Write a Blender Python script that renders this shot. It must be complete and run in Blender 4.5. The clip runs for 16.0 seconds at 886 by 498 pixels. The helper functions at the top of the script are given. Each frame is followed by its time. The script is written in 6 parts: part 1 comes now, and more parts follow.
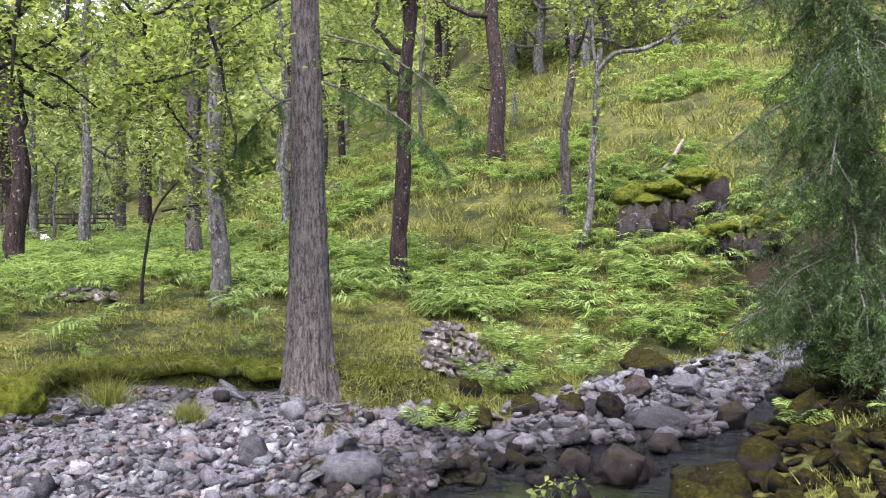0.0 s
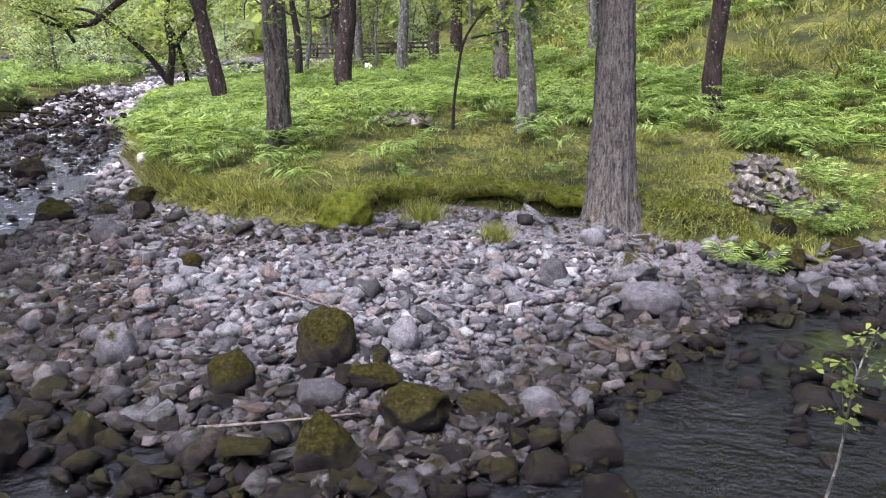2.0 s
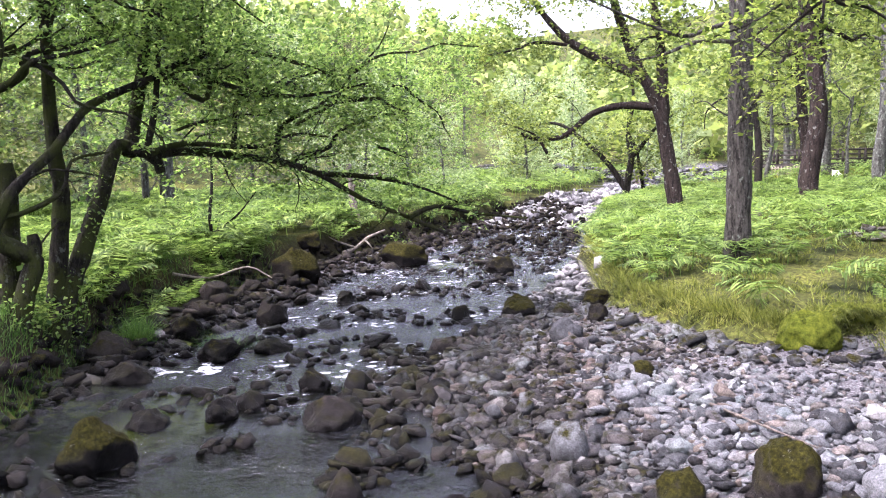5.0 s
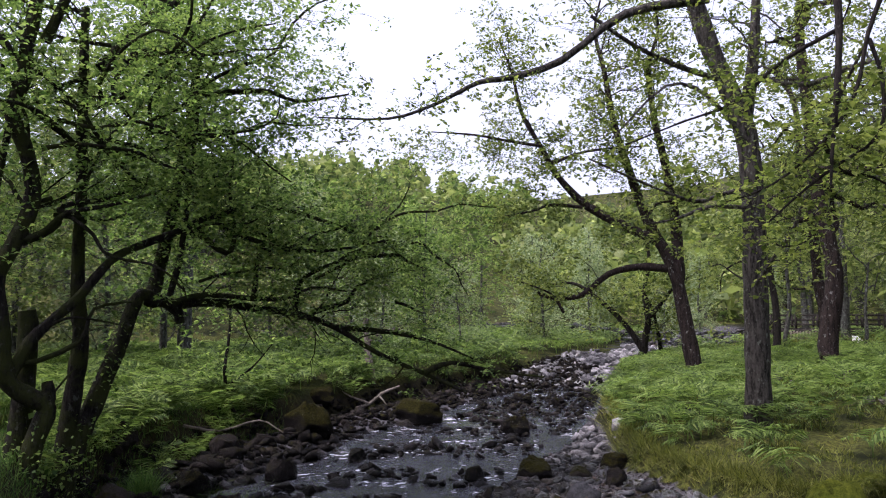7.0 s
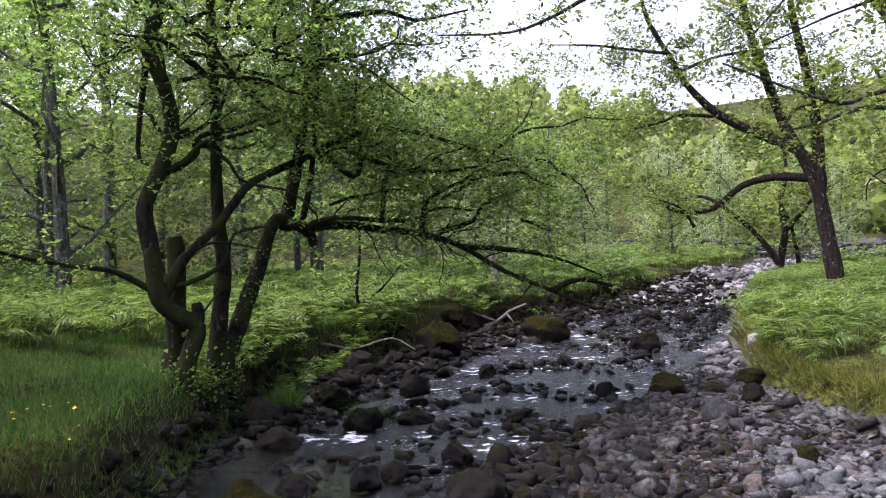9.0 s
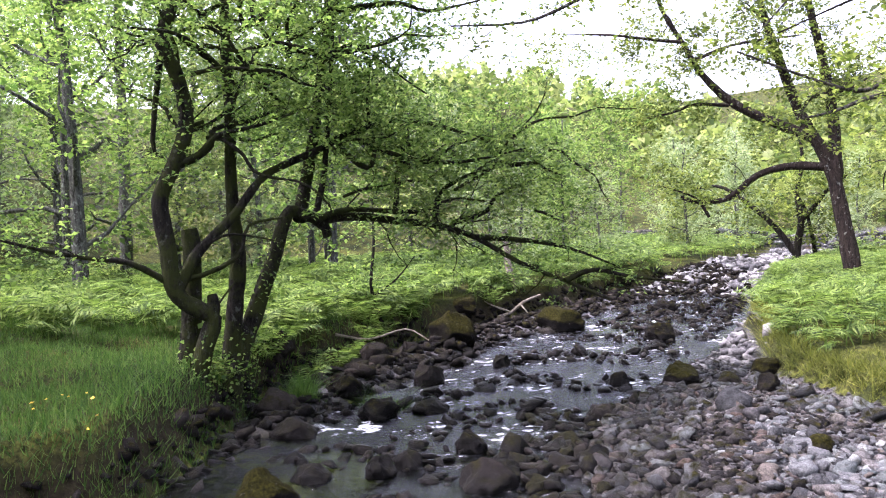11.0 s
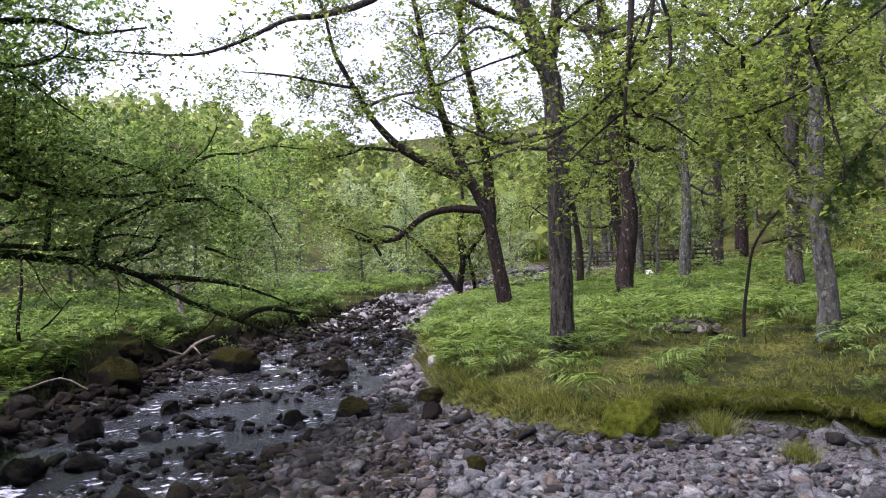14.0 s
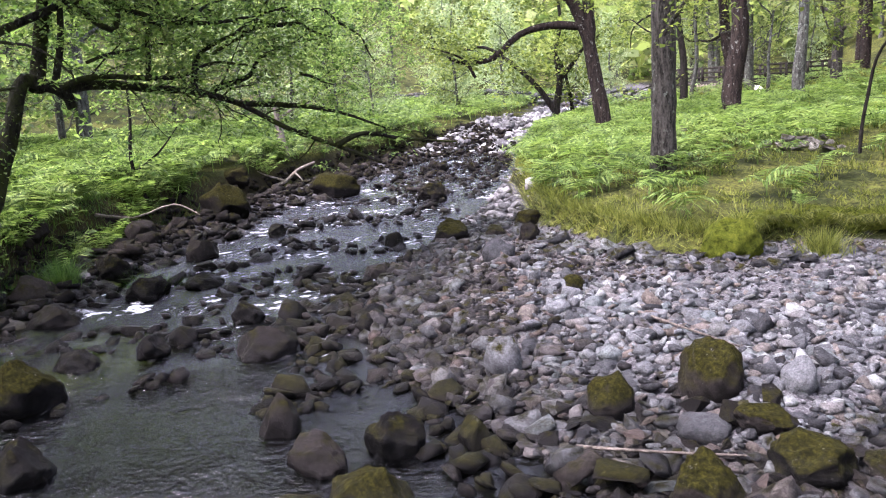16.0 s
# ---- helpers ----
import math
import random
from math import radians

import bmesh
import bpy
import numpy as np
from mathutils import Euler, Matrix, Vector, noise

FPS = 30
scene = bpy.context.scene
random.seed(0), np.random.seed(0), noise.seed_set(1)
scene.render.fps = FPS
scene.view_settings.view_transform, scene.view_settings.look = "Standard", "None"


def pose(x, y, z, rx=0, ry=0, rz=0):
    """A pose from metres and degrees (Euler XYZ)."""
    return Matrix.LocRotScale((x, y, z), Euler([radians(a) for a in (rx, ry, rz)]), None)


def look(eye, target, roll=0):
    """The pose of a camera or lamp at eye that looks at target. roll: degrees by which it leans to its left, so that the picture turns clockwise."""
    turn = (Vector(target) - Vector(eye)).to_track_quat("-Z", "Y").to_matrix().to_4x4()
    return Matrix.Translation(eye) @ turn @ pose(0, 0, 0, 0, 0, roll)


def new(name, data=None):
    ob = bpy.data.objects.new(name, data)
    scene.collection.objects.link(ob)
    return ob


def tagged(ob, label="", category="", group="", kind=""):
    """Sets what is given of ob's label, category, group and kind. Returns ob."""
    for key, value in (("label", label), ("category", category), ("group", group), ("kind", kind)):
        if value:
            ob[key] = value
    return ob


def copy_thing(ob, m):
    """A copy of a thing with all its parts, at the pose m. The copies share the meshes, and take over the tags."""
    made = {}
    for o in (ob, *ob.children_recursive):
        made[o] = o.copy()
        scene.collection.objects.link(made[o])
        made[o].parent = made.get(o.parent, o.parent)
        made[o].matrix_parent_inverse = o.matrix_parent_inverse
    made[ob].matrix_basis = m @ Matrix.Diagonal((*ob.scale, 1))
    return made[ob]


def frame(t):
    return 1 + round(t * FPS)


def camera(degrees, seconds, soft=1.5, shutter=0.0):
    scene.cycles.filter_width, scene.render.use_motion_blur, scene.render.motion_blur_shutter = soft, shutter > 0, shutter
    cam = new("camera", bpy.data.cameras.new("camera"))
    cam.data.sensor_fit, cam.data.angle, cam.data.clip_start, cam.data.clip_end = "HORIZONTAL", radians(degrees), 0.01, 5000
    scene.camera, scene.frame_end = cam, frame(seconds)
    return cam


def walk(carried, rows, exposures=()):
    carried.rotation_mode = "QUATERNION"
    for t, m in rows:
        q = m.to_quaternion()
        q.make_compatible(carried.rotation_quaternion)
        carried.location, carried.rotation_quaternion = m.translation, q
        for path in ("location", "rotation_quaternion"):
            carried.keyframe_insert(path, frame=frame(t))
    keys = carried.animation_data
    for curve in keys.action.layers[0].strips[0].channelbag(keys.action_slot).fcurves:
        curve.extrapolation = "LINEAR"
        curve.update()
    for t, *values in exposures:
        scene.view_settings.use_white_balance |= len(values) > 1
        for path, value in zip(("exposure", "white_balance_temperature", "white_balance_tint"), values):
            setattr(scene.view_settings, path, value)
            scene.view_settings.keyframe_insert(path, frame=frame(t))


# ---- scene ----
cam = camera(55.99, 16.0, 1.1)
PATH = [
    (0, 0.000, 0.000, 2.700, 87.800, -0.000, 0.000),
    (0.5, 0.000, 0.025, 2.694, 85.973, -0.144, 5.845),
    (1, 0.022, 0.049, 2.675, 82.917, -0.087, 12.095),
    (1.5, 0.019, 0.052, 2.669, 78.499, 0.162, 16.276),
    (2, -0.019, 0.042, 2.668, 76.305, 0.782, 20.530),
    (2.5, -0.059, 0.025, 2.672, 74.722, 1.625, 25.159),
    (3, -0.121, 0.001, 2.669, 74.264, 2.174, 30.160),
    (3.5, -0.171, -0.028, 2.676, 75.077, 3.433, 38.480),
    (4, -0.171, -0.031, 2.699, 76.514, 3.763, 45.585),
    (4.5, -0.164, -0.038, 2.716, 78.501, 2.722, 49.111),
    (5, -0.160, -0.039, 2.738, 84.004, 1.391, 50.479),
    (5.2, -0.150, -0.048, 2.739, 86.285, 0.725, 50.842),
    (7.3, -0.118, -0.072, 2.724, 94.898, 0.287, 51.682),
    (7.5, -0.128, -0.075, 2.735, 94.376, 0.230, 52.080),
    (8, -0.150, -0.076, 2.721, 92.260, 0.429, 53.259),
    (8.5, -0.201, -0.082, 2.718, 90.383, 0.906, 55.790),
    (8.7, -0.195, -0.085, 2.706, 89.707, 1.271, 58.184),
    (10.8, -0.151, -0.109, 2.681, 88.944, 1.916, 63.246),
    (11, -0.153, -0.092, 2.683, 88.875, 1.788, 61.036),
    (11.5, -0.146, -0.048, 2.683, 89.287, 1.245, 54.351),
    (12, -0.125, -0.011, 2.688, 90.466, 0.893, 48.258),
    (12.5, -0.115, 0.008, 2.685, 91.505, 1.039, 42.826),
    (13, -0.103, 0.003, 2.693, 92.099, 1.349, 39.485),
    (13.5, -0.089, 0.003, 2.692, 92.121, 1.813, 38.894),
    (14, -0.097, 0.005, 2.671, 90.822, 1.895, 39.306),
    (14.5, -0.110, 0.020, 2.661, 87.298, 1.877, 41.121),
    (15, -0.136, 0.030, 2.641, 83.850, 2.295, 43.331),
    (15.5, -0.133, 0.036, 2.640, 81.449, 2.840, 45.113),
    (16, -0.142, 0.041, 2.630, 79.105, 3.434, 45.763),
]
EXPOSURE = [(0, 2.05), (1.5, 1.98), (3, 2.2), (4, 2.45), (5, 2.55), (7.4, 0.62), (8.0, 0.7), (8.5, 0.93), (9.2, 1.5), (10.8, 2.2), (11.5, 2.1), (12.6, 1.65), (14, 1.24), (15, 1.8), (16, 2.25)]
walk(cam, [(t, pose(*p)) for t, *p in PATH], exposures=[(t, stops, 5950, 31) for t, stops in EXPOSURE])


# ---- world and sun: bright overcast day ----
world = bpy.data.worlds.new("overcast_sky")
scene.world = world
world.use_nodes = True
wn = world.node_tree
sky = wn.nodes.new("ShaderNodeTexSky")
sky.sky_type, sky.sun_disc, sky.sun_elevation, sky.sun_rotation = "NISHITA", False, radians(58), radians(200)
sky.air_density, sky.dust_density, sky.ozone_density = 1.0, 6.0, 1.0
grey = wn.nodes.new("ShaderNodeHueSaturation")
grey.inputs["Saturation"].default_value, grey.inputs["Value"].default_value = 0.5, 1.9
wn.links.new(sky.outputs[0], grey.inputs["Color"])
wn.links.new(grey.outputs[0], wn.nodes["Background"].inputs[0])
wn.nodes["Background"].inputs[1].default_value = 0.14
sun = new("sun", bpy.data.lights.new("sun", "SUN"))
sun.data.energy, sun.data.angle, sun.data.color = 1.2, radians(12), (1.0, 0.96, 0.9)
sun.matrix_world = look((-6, -18, 40), (0, 0, 0))


# ---- materials ----
class Maker:
    """A node material with a principled shader, built up step by step."""

    def __init__(self, name):
        self.m = bpy.data.materials.new(name)
        self.m.use_nodes = True
        self.t = self.m.node_tree
        self.p = self.t.nodes["Principled BSDF"]
        self.geo = self.t.nodes.new("ShaderNodeNewGeometry")
        self.info = self.t.nodes.new("ShaderNodeObjectInfo")
        self.coord = self.t.nodes.new("ShaderNodeTexCoord")

    def node(self, kind, **inputs):
        n = self.t.nodes.new("ShaderNode" + kind)
        for key, v in inputs.items():
            key = key.replace("_", " ")
            if isinstance(v, bpy.types.NodeSocket):
                self.t.links.new(v, n.inputs[key])
            else:
                n.inputs[key].default_value = v
        return n

    def noise(self, scale, detail=4, rough=0.6, stretch=None, shift=0.0):
        src = self.geo.outputs["Position"]
        if stretch or shift:
            mp = self.node("Mapping", Vector=src)
            mp.inputs["Scale"].default_value = stretch or (1, 1, 1)
            mp.inputs["Location"].default_value = (shift, shift * 0.7, shift * 0.3)
            src = mp.outputs[0]
        return self.node("TexNoise", Vector=src, Scale=scale, Detail=detail, Roughness=rough).outputs[0]

    def ramp(self, fac, *stops):
        r = self.t.nodes.new("ShaderNodeValToRGB")
        self.t.links.new(fac, r.inputs[0])
        e = r.color_ramp.elements
        while len(e) < len(stops):
            e.new(0.5)
        for k, (pos, col) in enumerate(stops):
            e[k].position = pos
            e[k].color = (*col, 1) if isinstance(col, tuple) else (col, col, col, 1)
        return r.outputs[0]

    def mix(self, fac, a, b, blend="MIX"):
        n = self.t.nodes.new("ShaderNodeMix")
        n.data_type, n.blend_type = "RGBA", blend
        for key, v in ((0, fac), (6, a), (7, b)):
            if isinstance(v, bpy.types.NodeSocket):
                self.t.links.new(v, n.inputs[key])
            else:
                n.inputs[key].default_value = (*v, 1) if isinstance(v, tuple) else v
        return n.outputs[2]

    def math(self, op, a, b=0.0):
        n = self.t.nodes.new("ShaderNodeMath")
        n.operation = op
        for k, v in enumerate((a, b)):
            if isinstance(v, bpy.types.NodeSocket):
                self.t.links.new(v, n.inputs[k])
            else:
                n.inputs[k].default_value = v
        return n.outputs[0]

    def set(self, key, v):
        if isinstance(v, bpy.types.NodeSocket):
            self.t.links.new(v, self.p.inputs[key])
        else:
            self.p.inputs[key].default_value = (*v, 1) if isinstance(v, tuple) else v

    def bump(self, height, strength, distance):
        b = self.node("Bump", Height=height, Strength=strength, Distance=distance)
        self.t.links.new(b.outputs[0], self.p.inputs["Normal"])

    def upward(self, lo, hi):
        """0 on steep faces, 1 on faces that look up."""
        z = self.t.nodes.new("ShaderNodeSeparateXYZ")
        self.t.links.new(self.geo.outputs["Normal"], z.inputs[0])
        return self.ramp(z.outputs[2], (lo, 0.0), (hi, 1.0))

    def see_through(self, colour, share):
        """Lets some of the light pass, as leaves do."""
        tr = self.t.nodes.new("ShaderNodeBsdfTranslucent")
        self.t.links.new(colour, tr.inputs[0])
        mixer = self.t.nodes.new("ShaderNodeMixShader")
        mixer.inputs[0].default_value = share
        self.t.links.new(self.p.outputs[0], mixer.inputs[1])
        self.t.links.new(tr.outputs[0], mixer.inputs[2])
        self.t.links.new(mixer.outputs[0], self.t.nodes["Material Output"].inputs[0])


def leaf_material(name, dark, mid, light, share=0.5, rough=0.5):
    k = Maker(name)
    patch = k.noise(0.5, 2)
    c = k.ramp(k.math("ADD", k.math("MULTIPLY", k.geo.outputs["Random Per Island"], 0.7), k.math("MULTIPLY", patch, 0.3)), (0.2, dark), (0.5, mid), (0.85, light))
    k.set("Base Color", c)
    k.set("Roughness", rough)
    k.set("Specular IOR Level", 0.1)
    k.see_through(k.mix(1.0, c, (1.35, 1.45, 0.95), "MULTIPLY"), share)
    return k.m


def bark_material(name, dark, light, lichen, amount, moss=0.0, groove=14):
    k = Maker(name)
    grain = k.math("ADD", k.math("MULTIPLY", k.noise(groove, 5, 0.65, (1, 1, 0.22)), 0.6), k.math("MULTIPLY", k.noise(groove * 2.3, 4, 0.7, (1, 1, 0.45), 2.0), 0.4))
    c = k.ramp(grain, (0.41, dark), (0.58, light))
    spots = k.ramp(k.noise(11, 5, 0.7, (1, 1, 0.7), 3.0), (0.66 - amount * 0.25, 0.0), (0.72 - amount * 0.22, 1.0))
    c = k.mix(k.math("MULTIPLY", spots, 0.8), c, lichen)
    if moss:
        green = k.ramp(k.noise(2.3, 5, 0.7, None, 8.0), (0.62 - moss * 0.3, 0.0), (0.75 - moss * 0.3, 1.0))
        c = k.mix(k.math("MULTIPLY", green, 0.85), c, (0.024, 0.029, 0.007))
    k.set("Base Color", c)
    k.set("Roughness", 0.95)
    k.set("Specular IOR Level", 0.1)
    k.bump(k.math("ADD", grain, k.math("MULTIPLY", spots, 0.15)), 1.0, 0.06)
    return k.m


def stone_material(name, tones, moss, wet=0.68, lichen=0.35):
    """Slate cobbles: each has its own grey; moss lies on top of mossy ones."""
    k = Maker(name)
    own = k.math("FRACT", k.math("ADD", k.info.outputs["Random"], k.geo.outputs["Random Per Island"]))
    c = k.ramp(own, *tones)
    c = k.mix(1.0, c, k.ramp(k.noise(16, 5, 0.7), (0.3, 0.5), (0.7, 1.42)), "MULTIPLY")
    c = k.mix(1.0, c, k.ramp(k.noise(70, 4, 0.7), (0.35, 0.62), (0.65, 1.32)), "MULTIPLY")
    c = k.mix(k.ramp(k.noise(5.0, 3, 0.6, (1, 1, 4), 2.5), (0.58, 0.0), (0.72, 0.35)), c, (0.045, 0.034, 0.025))
    if moss > 0:
        m = k.math("MULTIPLY", k.upward(0.3 - 0.28 * moss, 0.78 - 0.32 * moss), k.ramp(k.noise(7, 4, 0.65, None, 5.0), (0.55 - 0.35 * moss, 0.0), (0.72 - 0.35 * moss, 1.0)))
        green = k.ramp(k.noise(30, 4, 0.7), (0.34, (0.0035, 0.0035, 0.0012)), (0.54, (0.0155, 0.0145, 0.0028)), (0.76, (0.042, 0.039, 0.0066)))
        c = k.mix(m, c, green)
    spots = k.ramp(k.noise(13 if lichen < 0.5 else 4.5, 5, 0.75, None, 9.0), (0.64 - 0.03 * (lichen > 0.5), 0.0), (0.7 - 0.03 * (lichen > 0.5), lichen))
    c = k.mix(spots, c, (0.24, 0.24, 0.22))
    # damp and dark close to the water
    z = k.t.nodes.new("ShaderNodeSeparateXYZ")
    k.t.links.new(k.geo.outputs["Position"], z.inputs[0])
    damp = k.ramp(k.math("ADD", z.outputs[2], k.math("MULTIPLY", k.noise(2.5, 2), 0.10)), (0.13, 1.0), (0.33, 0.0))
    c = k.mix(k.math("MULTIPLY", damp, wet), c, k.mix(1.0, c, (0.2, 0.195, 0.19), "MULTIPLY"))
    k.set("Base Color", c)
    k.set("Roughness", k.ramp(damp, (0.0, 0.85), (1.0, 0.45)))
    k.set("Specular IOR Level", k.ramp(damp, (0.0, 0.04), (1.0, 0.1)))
    k.bump(k.math("ADD", k.noise(22, 6, 0.75), k.math("MULTIPLY", k.noise(90, 3, 0.7), 0.5)), 1.0, 0.03)
    return k.m


GREY_TONES = [(0.0, (0.01921, 0.01934, 0.02037)), (0.2, (0.04802, 0.04936, 0.05125)), (0.45, (0.08644, 0.08938, 0.09198)), (0.68, (0.1249, 0.1294, 0.1314)), (0.8, (0.096, 0.07871, 0.0657)), (0.9, (0.08324, 0.09671, 0.0985)), (1.0, (0.2177, 0.2234, 0.2135))]
# wet river stone; shade under the alder is partly put into these tones
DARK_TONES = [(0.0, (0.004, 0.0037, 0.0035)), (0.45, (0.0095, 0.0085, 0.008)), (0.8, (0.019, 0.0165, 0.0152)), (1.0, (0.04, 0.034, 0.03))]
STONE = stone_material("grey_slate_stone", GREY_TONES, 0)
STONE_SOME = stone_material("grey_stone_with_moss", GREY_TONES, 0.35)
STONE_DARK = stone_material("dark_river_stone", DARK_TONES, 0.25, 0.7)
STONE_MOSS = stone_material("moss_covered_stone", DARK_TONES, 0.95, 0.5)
LEAF_OAK = leaf_material("oak_leaf", (0.036, 0.056, 0.013), (0.1, 0.132, 0.031), (0.19, 0.22, 0.06), 0.58)
LEAF_FAR = leaf_material("woodland_leaf", (0.056, 0.085, 0.028), (0.14, 0.177, 0.06), (0.24, 0.275, 0.105), 0.55)
LEAF_ALDER = leaf_material("alder_leaf", (0.04, 0.077, 0.021), (0.122, 0.19, 0.051), (0.235, 0.31, 0.098), 0.6, 0.4)
LEAF_PALE = leaf_material("willow_leaf", (0.1, 0.14, 0.075), (0.18, 0.23, 0.13), (0.27, 0.315, 0.2), 0.55)
FERN = leaf_material("bracken_frond", (0.027, 0.051, 0.011), (0.09, 0.145, 0.033), (0.19, 0.252, 0.075), 0.42)
GRASS = leaf_material("grass_blade", (0.03, 0.041, 0.009), (0.1, 0.116, 0.025), (0.2, 0.207, 0.052), 0.42)
GRASS_LUSH = leaf_material("lush_grass_blade", (0.022, 0.056, 0.012), (0.052, 0.108, 0.024), (0.11, 0.165, 0.045), 0.45)
NEEDLES = leaf_material("larch_needles", (0.015, 0.036, 0.01), (0.04, 0.078, 0.022), (0.08, 0.132, 0.04), 0.4)
BARK_OAK = bark_material("oak_bark", (0.0115, 0.0102, 0.0088), (0.066, 0.061, 0.052), (0.14, 0.154, 0.13), 0.3)
BARK_RED = bark_material("red_brown_oak_bark", (0.007, 0.0052, 0.0046), (0.03, 0.0225, 0.0185), (0.17, 0.185, 0.17), 0.26)
BARK_GREY = bark_material("grey_lichen_bark", (0.0205, 0.0202, 0.0174), (0.0889, 0.09, 0.077), (0.178, 0.198, 0.167), 0.45)
BARK_LARCH = bark_material("larch_bark", (0.02, 0.0185, 0.016), (0.108, 0.103, 0.091), (0.092, 0.1, 0.08), 0.2, 0.0, 27)
BARK_ALDER = bark_material("mossy_alder_bark", (0.004, 0.0035, 0.003), (0.022, 0.0195, 0.0155), (0.075, 0.083, 0.065), 0.3, 0.6)
BARK_DARK = bark_material("dark_and_shaded_bark", (0.0064, 0.0056, 0.0048), (0.024, 0.0208, 0.0176), (0.064, 0.064, 0.056), 0.1, 0.1)
TIMBER = bark_material("weathered_timber", (0.04, 0.034, 0.028), (0.11, 0.095, 0.08), (0.2, 0.2, 0.17), 0.15)
DARK_TIMBER = bark_material("dark_bridge_timber", (0.012, 0.0105, 0.009), (0.035, 0.031, 0.026), (0.08, 0.08, 0.07), 0.12)
DRIFTWOOD = bark_material("pale_driftwood", (0.09, 0.0765, 0.0585), (0.189, 0.167, 0.135), (0.135, 0.135, 0.113), 0.1)


def ground_material():
    k = Maker("woodland_ground")
    stony = k.t.nodes.new("ShaderNodeAttribute")
    stony.attribute_name = "stony"
    big, fine = k.noise(0.8, 6, 0.68), k.noise(14, 5, 0.7)
    green = k.ramp(big, (0.34, (0.008, 0.011, 0.004)), (0.44, (0.03, 0.037, 0.009)), (0.54, (0.07, 0.077, 0.017)), (0.63, (0.1, 0.105, 0.021)), (0.74, (0.09, 0.08, 0.028)))
    green = k.mix(k.ramp(fine, (0.4, 0.9), (0.6, 0.0)), green, (0.01, 0.012, 0.004))
    grit = k.ramp(k.noise(38, 5, 0.75), (0.3, (0.012, 0.0115, 0.0125)), (0.5, (0.06, 0.058, 0.06)), (0.7, (0.17, 0.166, 0.168)))
    bed = k.ramp(k.noise(9, 4, 0.7), (0.3, (0.008, 0.008, 0.006)), (0.7, (0.04, 0.037, 0.025)))
    weed = k.t.nodes.new("ShaderNodeAttribute")
    weed.attribute_name = "algae"
    bed = k.mix(k.ramp(k.math("ADD", weed.outputs["Fac"], k.math("MULTIPLY", fine, 0.3)), (0.35, 0.0), (0.6, 1.0)), bed, k.ramp(k.noise(6, 4, 0.7), (0.3, (0.06, 0.085, 0.01)), (0.7, (0.2, 0.24, 0.03))))
    z = k.t.nodes.new("ShaderNodeSeparateXYZ")
    k.t.links.new(k.geo.outputs["Position"], z.inputs[0])
    low = k.ramp(k.math("ADD", z.outputs[2], k.math("MULTIPLY", fine, 0.08)), (0.05, 1.0), (0.16, 0.0))
    floor = k.mix(low, grit, bed)
    c = k.mix(k.ramp(k.math("ADD", stony.outputs["Fac"], k.math("MULTIPLY", k.math("SUBTRACT", fine, 0.5), 0.9)), (0.4, 0.0), (0.6, 1.0)), green, floor)
    earth = k.ramp(k.noise(11, 4, 0.7), (0.3, (0.006, 0.0045, 0.003)), (0.7, (0.028, 0.02, 0.013)))
    c = k.mix(k.math("MULTIPLY", k.math("SUBTRACT", 1.0, k.upward(0.5, 0.85)), 0.9), c, earth)
    k.set("Base Color", c)
    k.set("Roughness", 0.97)
    k.set("Specular IOR Level", 0.08)
    k.bump(k.math("ADD", fine, k.math("MULTIPLY", k.noise(60, 4, 0.7), 0.5)), 0.8, 0.05)
    return k.m


def water_material():
    """Clear peaty water; it runs rough and breaks white where the attribute "fast" is high."""
    k = Maker("stream_water")
    fast = k.t.nodes.new("ShaderNodeAttribute")
    fast.attribute_name = "fast"
    run = fast.outputs["Fac"]
    k.set("Base Color", (0.034, 0.044, 0.046))
    k.set("Roughness", k.ramp(run, (0.0, 0.03), (1.0, 0.2)))
    k.set("IOR", 1.33)
    k.set("Transmission Weight", 1.0)
    slow = k.math("ADD", k.math("MULTIPLY", k.noise(3.0, 2, 0.5, (1.0, 1.4, 1)), 0.8), k.math("ADD", k.math("MULTIPLY", k.noise(9, 3, 0.6, (1.0, 1.2, 1)), 0.6), k.math("MULTIPLY", k.noise(24, 2, 0.6), 0.3)))
    quick = k.math("ADD", k.noise(5.0, 3, 0.6), k.math("MULTIPLY", k.noise(17, 3, 0.6), 0.45))
    calm = k.ramp(k.noise(0.6, 3, 0.5), (0.4, 0.45), (0.6, 1.0))
    height = k.math("ADD", k.math("MULTIPLY", k.math("MULTIPLY", slow, calm), 0.9), k.math("MULTIPLY", quick, k.math("MULTIPLY", run, 0.55)))
    k.bump(height, 1.0, 0.1)
    froth = k.math("MULTIPLY", k.ramp(k.math("ADD", k.noise(6.5, 5, 0.72, (1.0, 0.7, 1), 4.0), k.math("MULTIPLY", k.noise(1.1, 2, 0.5, None, 6.0), 0.5)), (0.84, 0.0), (0.98, 0.8)), run)
    white = k.t.nodes.new("ShaderNodeBsdfDiffuse")
    white.inputs[0].default_value = (0.72, 0.75, 0.78, 1)
    mixer = k.t.nodes.new("ShaderNodeMixShader")
    k.t.links.new(froth, mixer.inputs[0])
    k.t.links.new(k.p.outputs[0], mixer.inputs[1])
    k.t.links.new(white.outputs[0], mixer.inputs[2])
    k.t.links.new(mixer.outputs[0], k.t.nodes["Material Output"].inputs[0])
    return k.m


